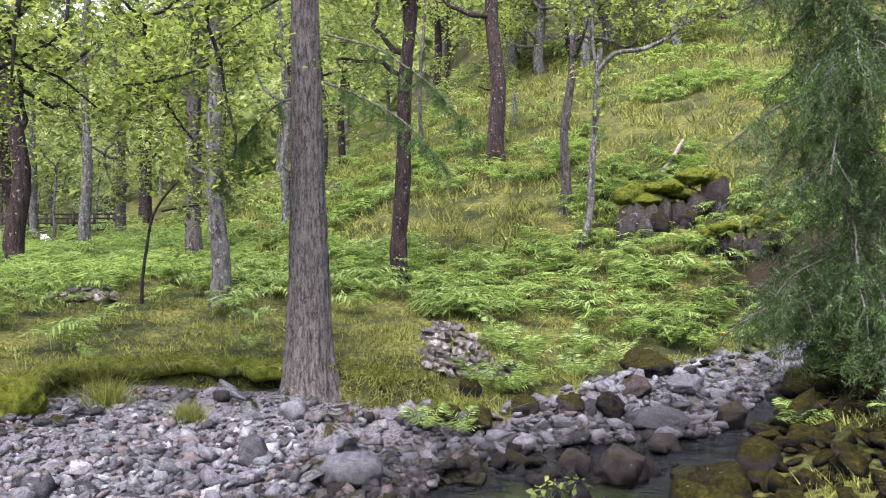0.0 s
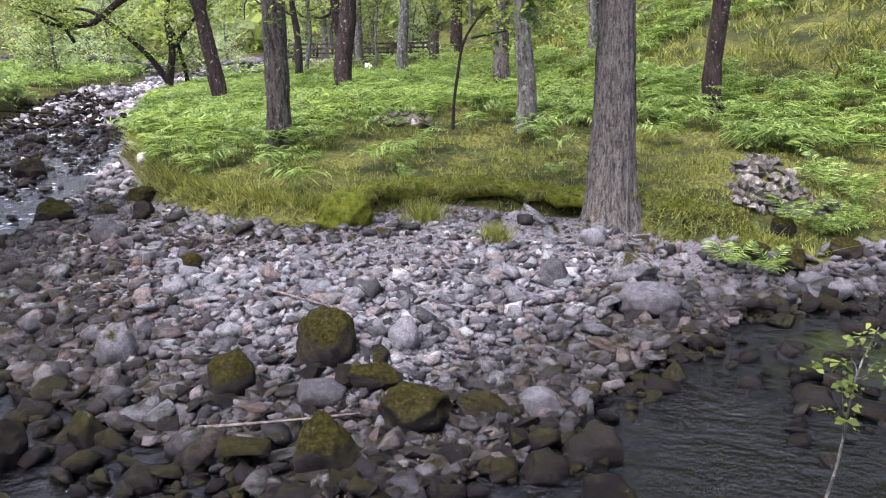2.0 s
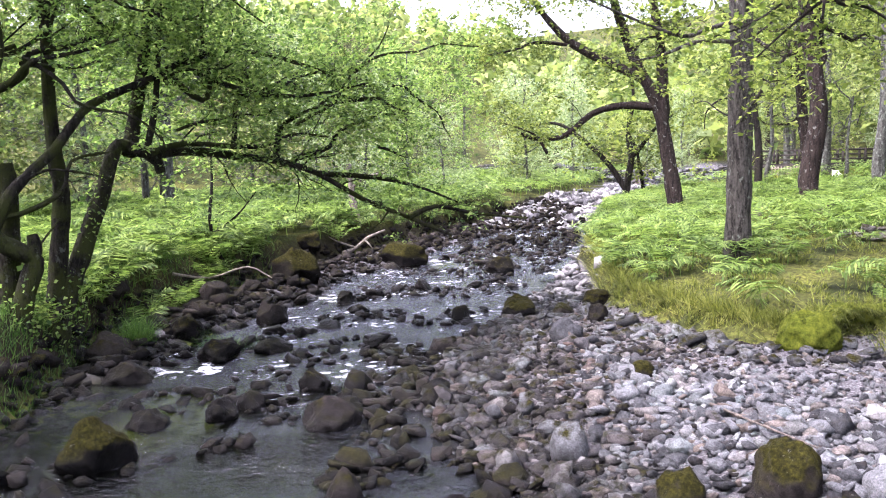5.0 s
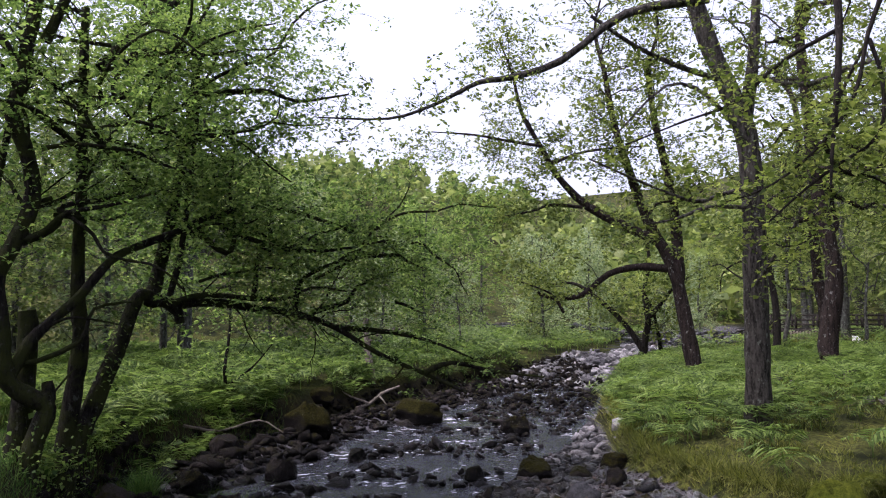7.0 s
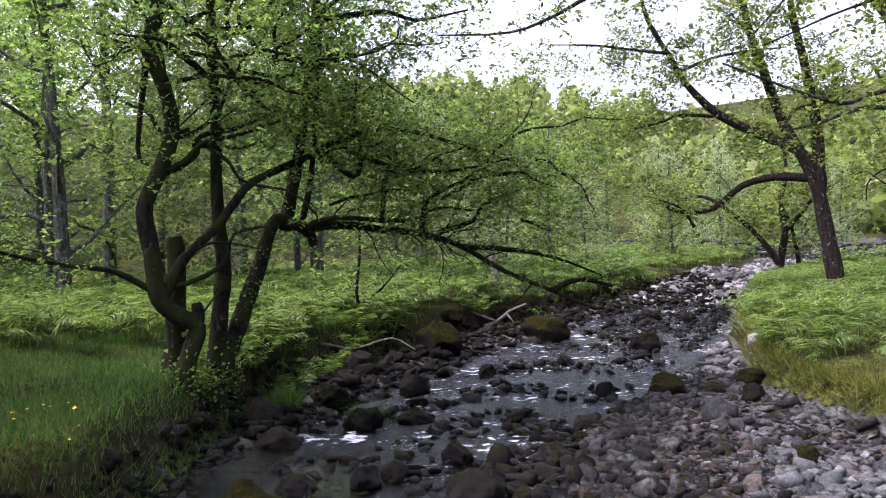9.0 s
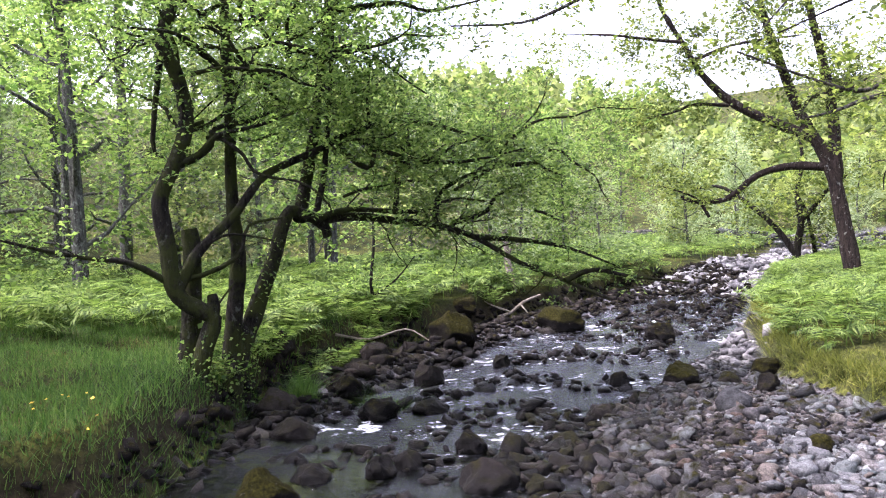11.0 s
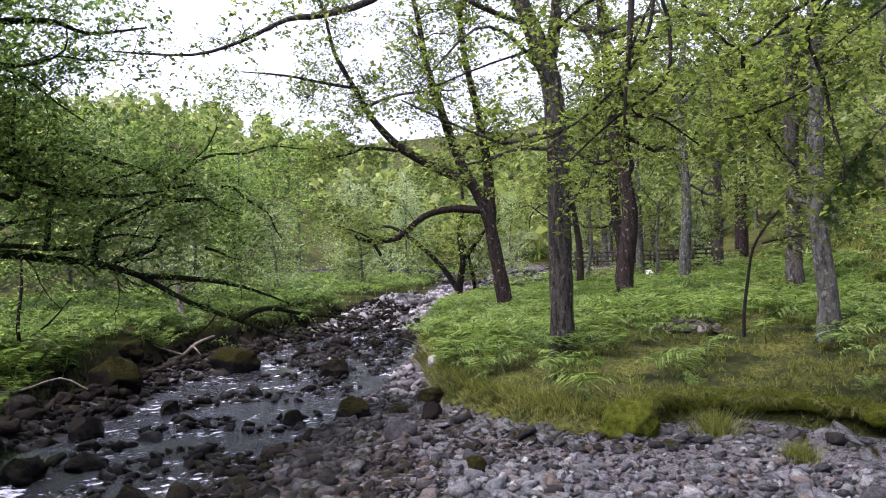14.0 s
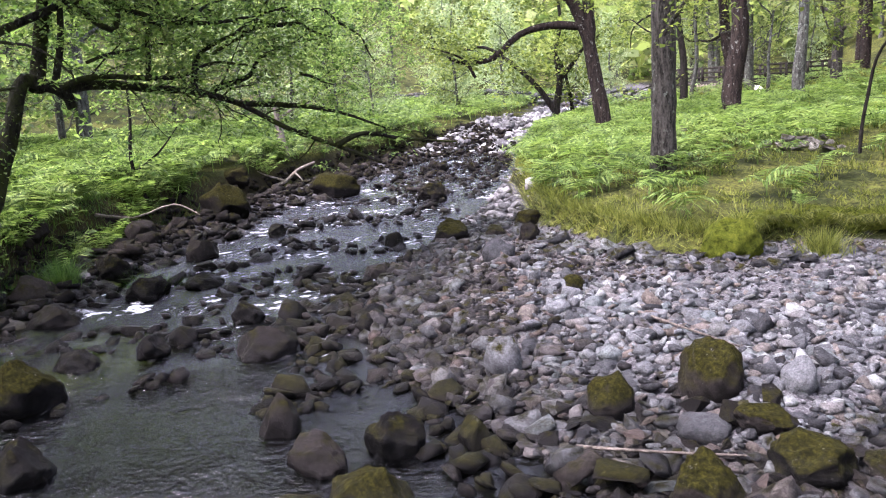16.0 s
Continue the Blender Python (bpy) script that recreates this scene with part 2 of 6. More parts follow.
GROUND, WATER = ground_material(), water_material()
k = Maker("deep_moss")
k.set("Base Color", k.ramp(k.noise(13, 6, 0.78), (0.34, (0.022, 0.031, 0.004)), (0.5, (0.075, 0.094, 0.011)), (0.68, (0.14, 0.158, 0.018))))
k.set("Roughness", 1.0)
k.set("Specular IOR Level", 0.04)
k.bump(k.math("ADD", k.noise(40, 5, 0.75), k.noise(160, 2)), 1.0, 0.04)
MOSS = k.m


# ---- the lie of the land ----
RIGHT_BANK = [(-40, 70), (-30, 42), (-21.9, 26.4), (-14.4, 16.3), (-12.4, 14.4), (-10.3, 12.2), (-9.0, 11.0), (-7.7, 10.4), (-6.3, 9.8), (-5.2, 9.7),
              (-5.0, 10.8), (-4.4, 11.35), (-3.5, 11.35), (-2.6, 11.4), (-1.9, 11.3), (-0.9, 10.85), (0.4, 10.5), (1.2, 11.0), (2.2, 11.9), (3.3, 13.3),
              (5.2, 14.9), (6.9, 16.7), (12, 20.5), (22, 27)]
LEFT_BANK = [(-52, 70), (-36, 44), (-27.5, 31), (-23, 18.5), (-20, 12.9), (-18.3, 9.5), (-16.8, 7.6), (-15.4, 5.6), (-13.6, 3.9), (-11.9, 2.9),
             (-10.2, 2.0), (-8.8, 1.0), (-8.3, 0), (-7.6, -3), (-7, -9), (-9, -30)]
NEAR_BANK = [(22, 25), (12, 18.6), (7.4, 15.2), (5.6, 12.7), (3.6, 9.5), (2.9, 8.1), (2.3, 6.8), (1.4, 5.9), (0.6, 4.6), (0.2, 3.2), (-0.5, 1.5), (-0.8, 0), (-0.7, -3), (-1, -9), (-3, -30)]
BAR_EDGE = [(5.8, 14.0), (4.5, 11.9), (3.3, 10.1), (1.6, 9.8), (0.2, 8.9), (-0.6, 7.2), (-1.0, 6.1), (-1.2, 5.0), (-1.8, 4.2), (-2.6, 3.9), (-3.4, 4.2),
            (-4.9, 4.6), (-6.0, 4.8), (-7.4, 5.5), (-8.9, 7.1), (-9.8, 8.5), (-11.2, 10.9), (-12.5, 13.2), (-17, 19.5), (-22.5, 26.5)]
BEACH_EDGE = [(-8.6, 0.5), (-9.4, 1.6), (-10.6, 2.9), (-11.3, 4.2), (-13.0, 6.1), (-14.6, 8.3), (-16.4, 10.7), (-17.6, 13.2), (-20.6, 18.5), (-25.5, 30)]
LAND_RIGHT = RIGHT_BANK + [(2000, 300), (2000, 2000), (-2000, 2000), (-75, 82)]
LAND_LEFT = LEFT_BANK + [(-400, -2000), (-2000, -2000), (-2000, 2000), (-900, 1200)]
LAND_NEAR = NEAR_BANK + [(-60, -2000), (2000, -2000), (2000, 280)]
BAR = BAR_EDGE + RIGHT_BANK[2:20]
BAR_WIDE = BAR_EDGE + [(-40, 70), (-75, 82), (-2000, 2000), (2000, 2000), (2000, 300), (22, 26.5), (12, 20)]
BEACH = BEACH_EDGE + LEFT_BANK[2:13]


def inside(poly, x, y):
    """Distance to the outline of poly, positive inside it."""
    px, py = np.asarray(x, float), np.asarray(y, float)
    best, within = np.full(px.shape, 1e18), np.zeros(px.shape, bool)
    for (ax, ay), (bx, by) in zip(poly, poly[1:] + poly[:1]):
        dx, dy = bx - ax, by - ay
        k = np.clip(((px - ax) * dx + (py - ay) * dy) / (dx * dx + dy * dy), 0, 1)
        best = np.minimum(best, (px - ax - k * dx) ** 2 + (py - ay - k * dy) ** 2)
        if ay != by:
            within ^= ((ay > py) != (by > py)) & (px < (bx - ax) * (py - ay) / (by - ay) + ax)
    return np.where(within, 1, -1) * np.sqrt(best)


def smooth(a, b, v):
    k = np.clip((v - a) / (b - a), 0, 1)
    return k * k * (3 - 2 * k)


def waves(x, y, size, seed):
    """Gentle unevenness between -1 and 1."""
    rng, total = np.random.RandomState(seed), 0
    for k in range(7):
        a, q, p = rng.uniform(0, 6.28), rng.uniform(0.7, 1.6), rng.uniform(0, 6.28)
        total = total + np.sin((x * np.cos(a) + y * np.sin(a)) * 6.28 / size * q + p)
    return total / 4


def water_level(x, y):
    return 0.012 * np.clip((-x + y) / 1.414 - 14, 0, 60) + 0.02 * np.clip(x + y - 15.5, 0, 12)


def ground(x, y):
    """Height of the ground at x, y."""
    x, y = np.asarray(x, float), np.asarray(y, float)
    r, l, n = inside(LAND_RIGHT, x, y), inside(LAND_LEFT, x, y), inside(LAND_NEAR, x, y)
    wob = 0.12 * waves(x, y, 1.1, 3) + 0.2 * waves(x, y, 3.1, 5)
    bar, beach = inside(BAR_WIDE, x, y), inside(BEACH, x, y)
    level = water_level(x, y)
    bed = -0.32 + 0.05 * waves(x, y, 1.7, 1)
    bed = bed + (0.30 + 0.30) * smooth(-0.9, 2.2, bar) + 0.17 * smooth(2, 5, bar)
    bed = bed + 0.62 * smooth(-0.9, 1.6, beach)
    bed = np.where(bar > 0, np.maximum(bed, 0.02 + 0.02 * waves(x, y, 1.7, 1)), bed) + level
    bed = bed + 0.75 * smooth(20, 27, y) * smooth(-16, -20, x)
    bed = bed - 0.05 * smooth(-0.7, 0, r) * (bar > -0.3) * smooth(0.5, -1.5, x)
    far = np.hypot(x, y)
    # wooded bank and hillside
    s = (x + y) / 1.414 - 0.36 * np.clip(y - 28, 0, 60) * smooth(6, -8, x)
    ramp = 0.434 * np.logaddexp(0, (s - 14.6) / 1.3) * 1.3
    ramp = 45 * np.tanh(ramp / 45)
    right = 0.46 + 0.12 * smooth(0.5, -1.0, x) + 0.14 * smooth(0, 0.8, r) + 0.42 * smooth(0.4, 7, r) + 0.02 * np.clip(r - 7, 0, 25) * (s < 40) + ramp + 0.35 * wob * smooth(0, 2, r)
    right = right + 0.075 * waves(x, y, 0.75, 14) * smooth(0.1, 0.6, r)
    gentle = smooth(-0.6, 0.6, x) * smooth(9, 5, x)
    k = smooth(-0.04 + 0.5 * gentle, 0.10 + 1.6 * gentle, r)
    h = bed + (right + level * 0.6 - bed) * k
    # grassy bank on the other side
    left = 0.85 + 0.25 * smooth(0, 5, l) + 0.45 * wob * smooth(0, 2, l) + 0.28 * np.clip(l - 16, 0, 40)
    h = h + (left + level * 0.5 - h) * smooth(-0.15, 0.6, l)
    # rocky near bank
    near = 0.95 + 0.5 * smooth(0.2, 2.5, n) + 0.45 * np.exp(-((x - 3.9) ** 2 + (y - 7.6) ** 2) / 5.0) + 0.3 * wob + 0.12 * np.clip(n - 3, 0, 20)
    h = h + (near - h) * smooth(-0.25, 0.9, n)
    # valley sides a long way off
    h = h + 0.16 * np.clip(far - 80, 0, 260) * smooth(60, 130, far)
    return h


# ---- mesh helpers ----
def sheet(name, verts, faces, material, smooth_faces=False):
    """A mesh from arrays; all faces have the same number of corners."""
    verts, faces = np.asarray(verts, np.float32).reshape(-1, 3), np.asarray(faces, np.int32)
    me = bpy.data.meshes.new(name)
    me.vertices.add(len(verts))
    me.vertices.foreach_set("co", verts.ravel())
    me.loops.add(faces.size)
    me.loops.foreach_set("vertex_index", faces.ravel())
    me.polygons.add(len(faces))
    me.polygons.foreach_set("loop_start", np.arange(len(faces), dtype=np.int32) * faces.shape[1])
    me.polygons.foreach_set("loop_total", np.full(len(faces), faces.shape[1], np.int32))
    if smooth_faces:
        me.polygons.foreach_set("use_smooth", np.ones(len(faces), bool))
    me.update(calc_edges=True)
    me.materials.append(material)
    return me


def part(name, me, parent, label=""):
    ob = new(name, me)
    ob.parent = parent
    return tagged(ob, label)


def joined(pieces):
    """Several (verts, faces) in one."""
    at, vs, fs = 0, [], []
    for v, f in pieces:
        vs.append(v)
        fs.append(np.asarray(f) + at)
        at += len(v)
    return np.concatenate(vs), np.concatenate(fs)


def spline(points, steps):
    """A smooth line through the points."""
    p = np.asarray(points, float)
    p = np.vstack([2 * p[0] - p[1], p, 2 * p[-1] - p[-2]])
    out = []
    for a, b, c, d in zip(p, p[1:], p[2:], p[3:]):
        for u in np.arange(steps) / steps:
            out.append(0.5 * (2 * b + (c - a) * u + (2 * a - 5 * b + 4 * c - d) * u * u + (3 * b - a - 3 * c + d) * u ** 3))
    return np.array(out + [p[-2]])


def tube(points, r0, r1, sides=6, steps=3, rng=None, knobs=0.08, flare=0.0, power=1.0):
    """A tapered round limb along a line."""
    line = spline(points, steps) if steps > 1 else np.asarray(points, float)
    n = len(line)
    way = np.gradient(line, axis=0)
    way /= np.linalg.norm(way, axis=1)[:, None] + 1e-9
    side = np.cross(way, (0.31, 0.22, 0.12) if abs(way[0][2]) > 0.6 else (0.1, 0.05, 1.0))
    side /= np.linalg.norm(side, axis=1)[:, None] + 1e-9
    other = np.cross(way, side)
    k = np.linspace(0, 1, n)
    r = r0 + (r1 - r0) * k ** power
    if rng is not None:
        r = r * (1 + knobs * rng.randn(n))
    a = np.arange(sides) * 2 * np.pi / sides
    rr = r[:, None] * np.ones(sides)
    if flare:
        rr = rr * (1 + flare * np.exp(-k * n / 2.5)[:, None] * (0.7 + 0.5 * np.cos(3 * a + 1)[None]))
    v = line[:, None] + rr[..., None] * (np.cos(a)[None, :, None] * side[:, None] + np.sin(a)[None, :, None] * other[:, None])
    i, j = np.meshgrid(np.arange(n - 1), np.arange(sides), indexing="ij")
    f = np.stack([i * sides + j, i * sides + (j + 1) % sides, (i + 1) * sides + (j + 1) % sides, (i + 1) * sides + j], -1).reshape(-1, 4)
    return v.reshape(-1, 3), f


def blades(rng, centres, size, width=0.55, tilt=0.6, vary=0.35, way=None):
    """Leaves: a four-cornered leaf at each centre, most of them lying rather flat."""
    n = len(centres)
    az, s = rng.uniform(0, 6.283, n), size * np.clip(1 + vary * rng.randn(n), 0.35, 2)
    out = np.stack([np.cos(az), np.sin(az), rng.randn(n) * tilt], 1) if way is None else way
    out /= np.linalg.norm(out, axis=1)[:, None]
    up = np.stack([rng.randn(n) * tilt, rng.randn(n) * tilt, np.ones(n)], 1)
    side = np.cross(out, up)
    side /= np.linalg.norm(side, axis=1)[:, None] + 1e-9
    o, w = out * s[:, None], side * (s * width * 0.5)[:, None]
    c = np.asarray(centres)
    bend = np.array([0, 0, 1.0]) * (s * 0.12)[:, None]
    v = np.stack([c - o * 0.5, c + w + bend + o * 0.12, c + o * 0.5, c - w + bend + o * 0.12], 1)
    return v.reshape(-1, 3), np.arange(4 * n).reshape(-1, 4)


def twig_walk(rng, p, d, length, n=5, wander=0.35, lift=0.05):
    """A crooked line from p."""
    pts, d = [np.array(p, float)], np.array(d, float)
    for _ in range(n):
        d = d + rng.randn(3) * wander + (0, 0, lift)
        d /= np.linalg.norm(d)
        pts.append(pts[-1] + d * length / n)
    return np.array(pts)


def ramify(rng, line, r, pieces, tips, twigs, length, level=2, spread=1.0, lift=0.05, begin=0.25):
    """Side branches along a line, and twigs on those; fills pieces with tubes and tips with leaf places."""
    line = np.asarray(line, float)
    for _ in range(twigs):
        k = rng.uniform(begin, 1.0)
        i = min(int(k * (len(line) - 1)), len(line) - 2)
        p = line[i] + (line[i + 1] - line[i]) * rng.rand()
        d = line[i + 1] - line[i]
        d = d / (np.linalg.norm(d) + 1e-9) * 0.6 + rng.randn(3) * (0.6, 0.6, 0.4) * spread
        d /= np.linalg.norm(d) + 1e-9
        ln = length * rng.uniform(0.5, 1.2)
        w = twig_walk(rng, p, d, ln, 4 if level == 2 else 3, 0.4, lift)
        rr = max(r * (0.3 if level == 2 else 0.3), 0.004)
        pieces.append(tube(w, rr, rr * 0.3, 3, 1))
        if level > 1:
            ramify(rng, w, rr, pieces, tips, 4, ln * 0.55, level - 1, spread, lift)
        else:
            tips.extend(w[1:])
        tips.append(w[-1])


def leaf_cloud(rng, tips, count, spread, size):
    """Leaf places and the way each leaf points: rosettes near the twig ends."""
    n = max(count // 8, 1)
    heart = (tips[rng.randint(0, len(tips), n)] + rng.randn(n, 3) * spread)[rng.randint(0, n, count)]
    a = rng.uniform(0, 6.283, count)
    way = np.stack([np.cos(a), np.sin(a), rng.randn(count) * 0.5 - 0.1], 1)
    return heart + way * (size * rng.uniform(0.4, 1.7, count))[:, None], way


class Tree:
    """A tree with a trunk, limbs and a crown, standing at base."""

    def __init__(self, name, label, base, bark, seed, category="tree", group=""):
        self.base = np.array(base, float)
        self.root = tagged(new(name), label, category, group)
        self.root.location = base
        self.bark, self.rng, self.tips, self.pieces = bark, np.random.RandomState(seed), [], []

    def limb(self, name, pts, r0, r1, sides=7, twigs=0, length=1.2, steps=3, flare=0.0, level=2, spread=1.0, lift=0.05, power=1.0, begin=0.25):
        line = spline(pts, steps) - self.base
        pieces = [tube(line, r0, r1, sides, 1, self.rng, 0.05, flare, power)]
        if twigs:
            ramify(self.rng, line, max(r1, r0 * 0.35), pieces, self.tips, twigs, length, level, spread, lift, begin)
        part(name, sheet(name, *joined(pieces), self.bark, True), self.root)
        return line

    def crown(self, count, size, spread, material, name="crown", width=0.6, tilt=0.55, bare=None):
        tips = np.array(self.tips)
        if bare is not None:
            tips = tips[~bare(*(tips + self.base).T)]
        c, way = leaf_cloud(self.rng, tips, count, spread, size)
        part(name, sheet(name, *blades(self.rng, c, size, width, tilt, way=way), material), self.root)


def z_at(x, y):
    return float(ground(np.array([x]), np.array([y]))[0])


# ---- ground and water ----
def axis(lo, hi, step, far_lo, far_hi):
    mid = list(np.arange(lo, hi + step / 2, step))
    a, s = [lo], step
    while a[-1] > far_lo:
        s *= 1.25
        a.append(a[-1] - s)
    b, s = [hi], step
    while b[-1] < far_hi:
        s *= 1.25
        b.append(b[-1] + s)
    return np.array(a[:0:-1] + mid + b[1:])


gx, gy = axis(-27, 10, 0.19, -1500, 1500), axis(-1, 28, 0.19, -1500, 1500)
GX, GY = np.meshgrid(gx, gy, indexing="ij")
GZ = ground(GX, GY)
ii, jj = np.meshgrid(np.arange(len(gx) - 1), np.arange(len(gy) - 1), indexing="ij")
n_y = len(gy)
quads = np.stack([ii * n_y + jj, (ii + 1) * n_y + jj, (ii + 1) * n_y + jj + 1, ii * n_y + jj + 1], -1).reshape(-1, 4)
me = sheet("ground", np.stack([GX, GY, GZ], -1), quads, GROUND, True)
wet = me.attributes.new("stony", "FLOAT", "POINT")
land = np.maximum(np.maximum(inside(LAND_RIGHT, GX, GY), inside(LAND_LEFT, GX, GY) + 0.05), inside(LAND_NEAR, GX, GY) - 0.25)
wet.data.foreach_set("value", smooth(-0.06, -0.26, land).ravel().astype(np.float32))
algae = sum(np.exp(-((GX - px) ** 2 + (GY - py) ** 2) / r ** 2) for px, py, r in ((-12.0, 6.3, 1.3), (-9.7, 3.0, 1.1), (-17.6, 14.8, 1.6), (1.2, 8.4, 0.8)))
me.attributes.new("algae", "FLOAT", "POINT").data.foreach_set("value", algae.ravel().astype(np.float32))
tagged(new("ground", me), "mossy green woodland floor with stony river bed", "ground", "", "structure")

wx, wy = axis(-32, 12, 0.5, -60, 30), axis(-10, 40, 0.5, -60, 70)
WX, WY = np.meshgrid(wx, wy, indexing="ij")
ii, jj = np.meshgrid(np.arange(len(wx) - 1), np.arange(len(wy) - 1), indexing="ij")
n_y = len(wy)
quads = np.stack([ii * n_y + jj, (ii + 1) * n_y + jj, (ii + 1) * n_y + jj + 1, ii * n_y + jj + 1], -1).reshape(-1, 4)
water = tagged(new("water", sheet("water", np.stack([WX, WY, water_level(WX, WY)], -1), quads, WATER, True)), "shallow clear stream with rippled dark surface", "water", "", "structure")
water.visible_shadow = False
fast = smooth(-1.0, 0.6, WY - 4.1 - 0.55 * (WX + 9)) * smooth(2.4, 4.4, WY) * smooth(-3.6, -6.0, WX) * (0.25 + 0.75 * smooth(-0.6, 0.5, waves(WX, WY, 3.0, 61) + 0.6))
water.data.attributes.new("fast", "FLOAT", "POINT").data.foreach_set("value", fast.ravel().astype(np.float32))



# ---- trees along the water ----
alder = Tree("alder_tree", "old many-stemmed alder with mossy dark bark leaning over the river", (-12.4, 2.7, z_at(-12.4, 2.7) - 0.2), BARK_ALDER, 11)
alder.limb("stem", [(-12.2, 2.46, 0.0), (-12.2, 2.56, 0.8), (-12.2, 2.65, 1.19), (-12.2, 2.77, 1.55), (-12.2, 2.56, 1.7), (-12.2, 2.31, 1.89), (-12.2, 2.21, 2.19), (-12.2, 2.18, 2.58), (-12.2, 2.1, 3.06), (-12.2, 2.11, 3.33), (-12.2, 2.24, 3.62), (-12.2, 2.37, 3.91), (-12.2, 2.48, 4.25), (-12.2, 2.49, 4.56), (-12.2, 2.4, 4.96), (-12.2, 2.28, 5.26), (-12.2, 2.19, 5.53), (-12.2, 2.32, 5.9), (-12.2, 2.35, 6.37), (-12.2, 2.46, 7.09)], 0.135, 0.09, 11, 7, 1.2, flare=0.3, begin=0.85)
alder.limb("stem", [(-12.55, 2.36, 0.2), (-12.55, 2.47, 0.84), (-12.55, 2.52, 1.33), (-12.55, 2.56, 1.91), (-12.55, 2.58, 2.57), (-12.55, 2.55, 2.85)], 0.16, 0.12, 10, flare=0.3)
alder.limb("stem", [(-12.85, 3.1, 0.3), (-12.82, 3.2, 1.25), (-12.79, 3.27, 1.85), (-12.77, 3.32, 2.45), (-12.74, 3.26, 2.97), (-12.71, 3.23, 3.74), (-12.68, 3.24, 4.33), (-12.66, 3.22, 5.26), (-12.63, 3.2, 6.26), (-12.6, 3.19, 7.25)], 0.14, 0.06, 10, 12, 1.4, flare=0.3, begin=0.65)
alder.limb("stem", [(-12.75, 3.0, 0.0), (-12.79, 3.17, 0.61), (-12.84, 3.34, 1.02), (-12.88, 3.54, 1.44), (-12.92, 3.73, 1.91), (-12.96, 3.95, 2.41), (-13.01, 4.11, 2.87), (-13.03, 4.25, 3.1), (-13.0, 4.49, 3.03), (-12.95, 4.77, 2.95), (-12.9, 5.03, 2.99), (-12.85, 5.51, 2.98), (-12.78, 6.05, 2.9), (-12.54, 6.62, 2.82), (-12.32, 7.26, 2.59), (-12.02, 7.96, 2.13), (-11.68, 8.66, 1.79), (-11.31, 9.33, 1.45)], 0.2, 0.03, 11, 16, 1.2, flare=0.3, power=0.6, begin=0.5)
alder.limb("stub", [(-12.95, 4.66, 2.97), (-12.95, 4.8, 2.84), (-12.95, 4.84, 2.66)], 0.1, 0.075, 8)
alder.limb("stub", [(-12.2, 2.72, 1.58), (-12.2, 2.78, 1.75), (-12.2, 2.76, 1.9)], 0.125, 0.07, 9)
alder.limb("limb", [(-12.25, 2.32, 2.0), (-12.29, 2.56, 2.45), (-12.33, 2.87, 2.76), (-12.37, 3.15, 3.01), (-12.41, 3.41, 3.34), (-12.45, 3.69, 3.64), (-12.5, 4.15, 3.86), (-12.54, 4.64, 4.07), (-12.58, 5.04, 4.29), (-12.62, 5.46, 4.43), (-12.66, 6.0, 4.58), (-12.5, 6.66, 4.5), (-12.13, 7.53, 4.2)], 0.085, 0.03, 8, 14, 1.2, begin=0.55)
alder.limb("limb", [(-13.1, 4.42, 2.95), (-13.25, 4.59, 3.52), (-13.2, 4.72, 4.16), (-13.15, 4.8, 4.72), (-13.1, 4.9, 5.45), (-13.05, 5.01, 6.28), (-13.0, 5.09, 7.29)], 0.12, 0.06, 9, 10, 1.2, begin=0.5)
alder.limb("limb", [(-12.22, 2.36, 3.74), (-12.3, 2.66, 3.88), (-12.35, 2.87, 4.06), (-12.4, 2.94, 4.3), (-12.45, 3.46, 4.44), (-12.5, 3.87, 4.62)], 0.06, 0.025, 7, 8, 0.9, begin=0.6)
alder.limb("limb", [(-12.2, 2.78, 1.66), (-12.15, 2.95, 1.9), (-12.15, 3.12, 2.1)], 0.022, 0.008, 5)
alder.limb("limb", [(-12.3, 2.7, 2.6), (-12.2, 3.0, 2.75), (-12.15, 3.35, 2.72), (-12.1, 3.8, 2.62)], 0.028, 0.01, 5, 5, 0.5)
alder.limb("limb", [(-12.24, 2.17, 2.11), (-12.13, 1.66, 2.4), (-12, 1.08, 2.5), (-11.84, 0.48, 2.64), (-11.65, -0.25, 2.88)], 0.055, 0.015, 5, 9, 0.9)
alder.limb("limb", [(-12.22, 2.28, 3.73), (-12.08, 2.61, 3.88), (-11.94, 2.86, 4.15), (-11.73, 3.33, 4.26), (-11.49, 3.83, 4.44)], 0.055, 0.015, 5, 9, 0.9)
alder.limb("limb", [(-12.57, 4.94, 4.08), (-12.36, 5.32, 3.75), (-12.26, 5.41, 4.04), (-12.25, 5.31, 4.7), (-12.18, 5.35, 5.4)], 0.055, 0.015, 5, 9, 0.9)
alder.limb("limb", [(-12.54, 5.52, 4.09), (-12.4, 6.26, 3.88), (-12.17, 7.1, 3.87), (-11.82, 8.01, 4.07)], 0.055, 0.015, 5, 9, 0.9)
alder.limb("limb", [(-12.58, 5.9, 3.01), (-12.57, 5.93, 3.38), (-12.55, 5.97, 3.75), (-12.42, 6.22, 4.02)], 0.055, 0.015, 5, 9, 0.9)
alder.limb("limb", [(-12.46, 6.58, 2.85), (-12.57, 6.7, 3.28), (-12.58, 6.99, 3.52), (-12.4, 7.57, 3.75), (-11.98, 8.47, 3.83)], 0.055, 0.015, 5, 9, 0.9)
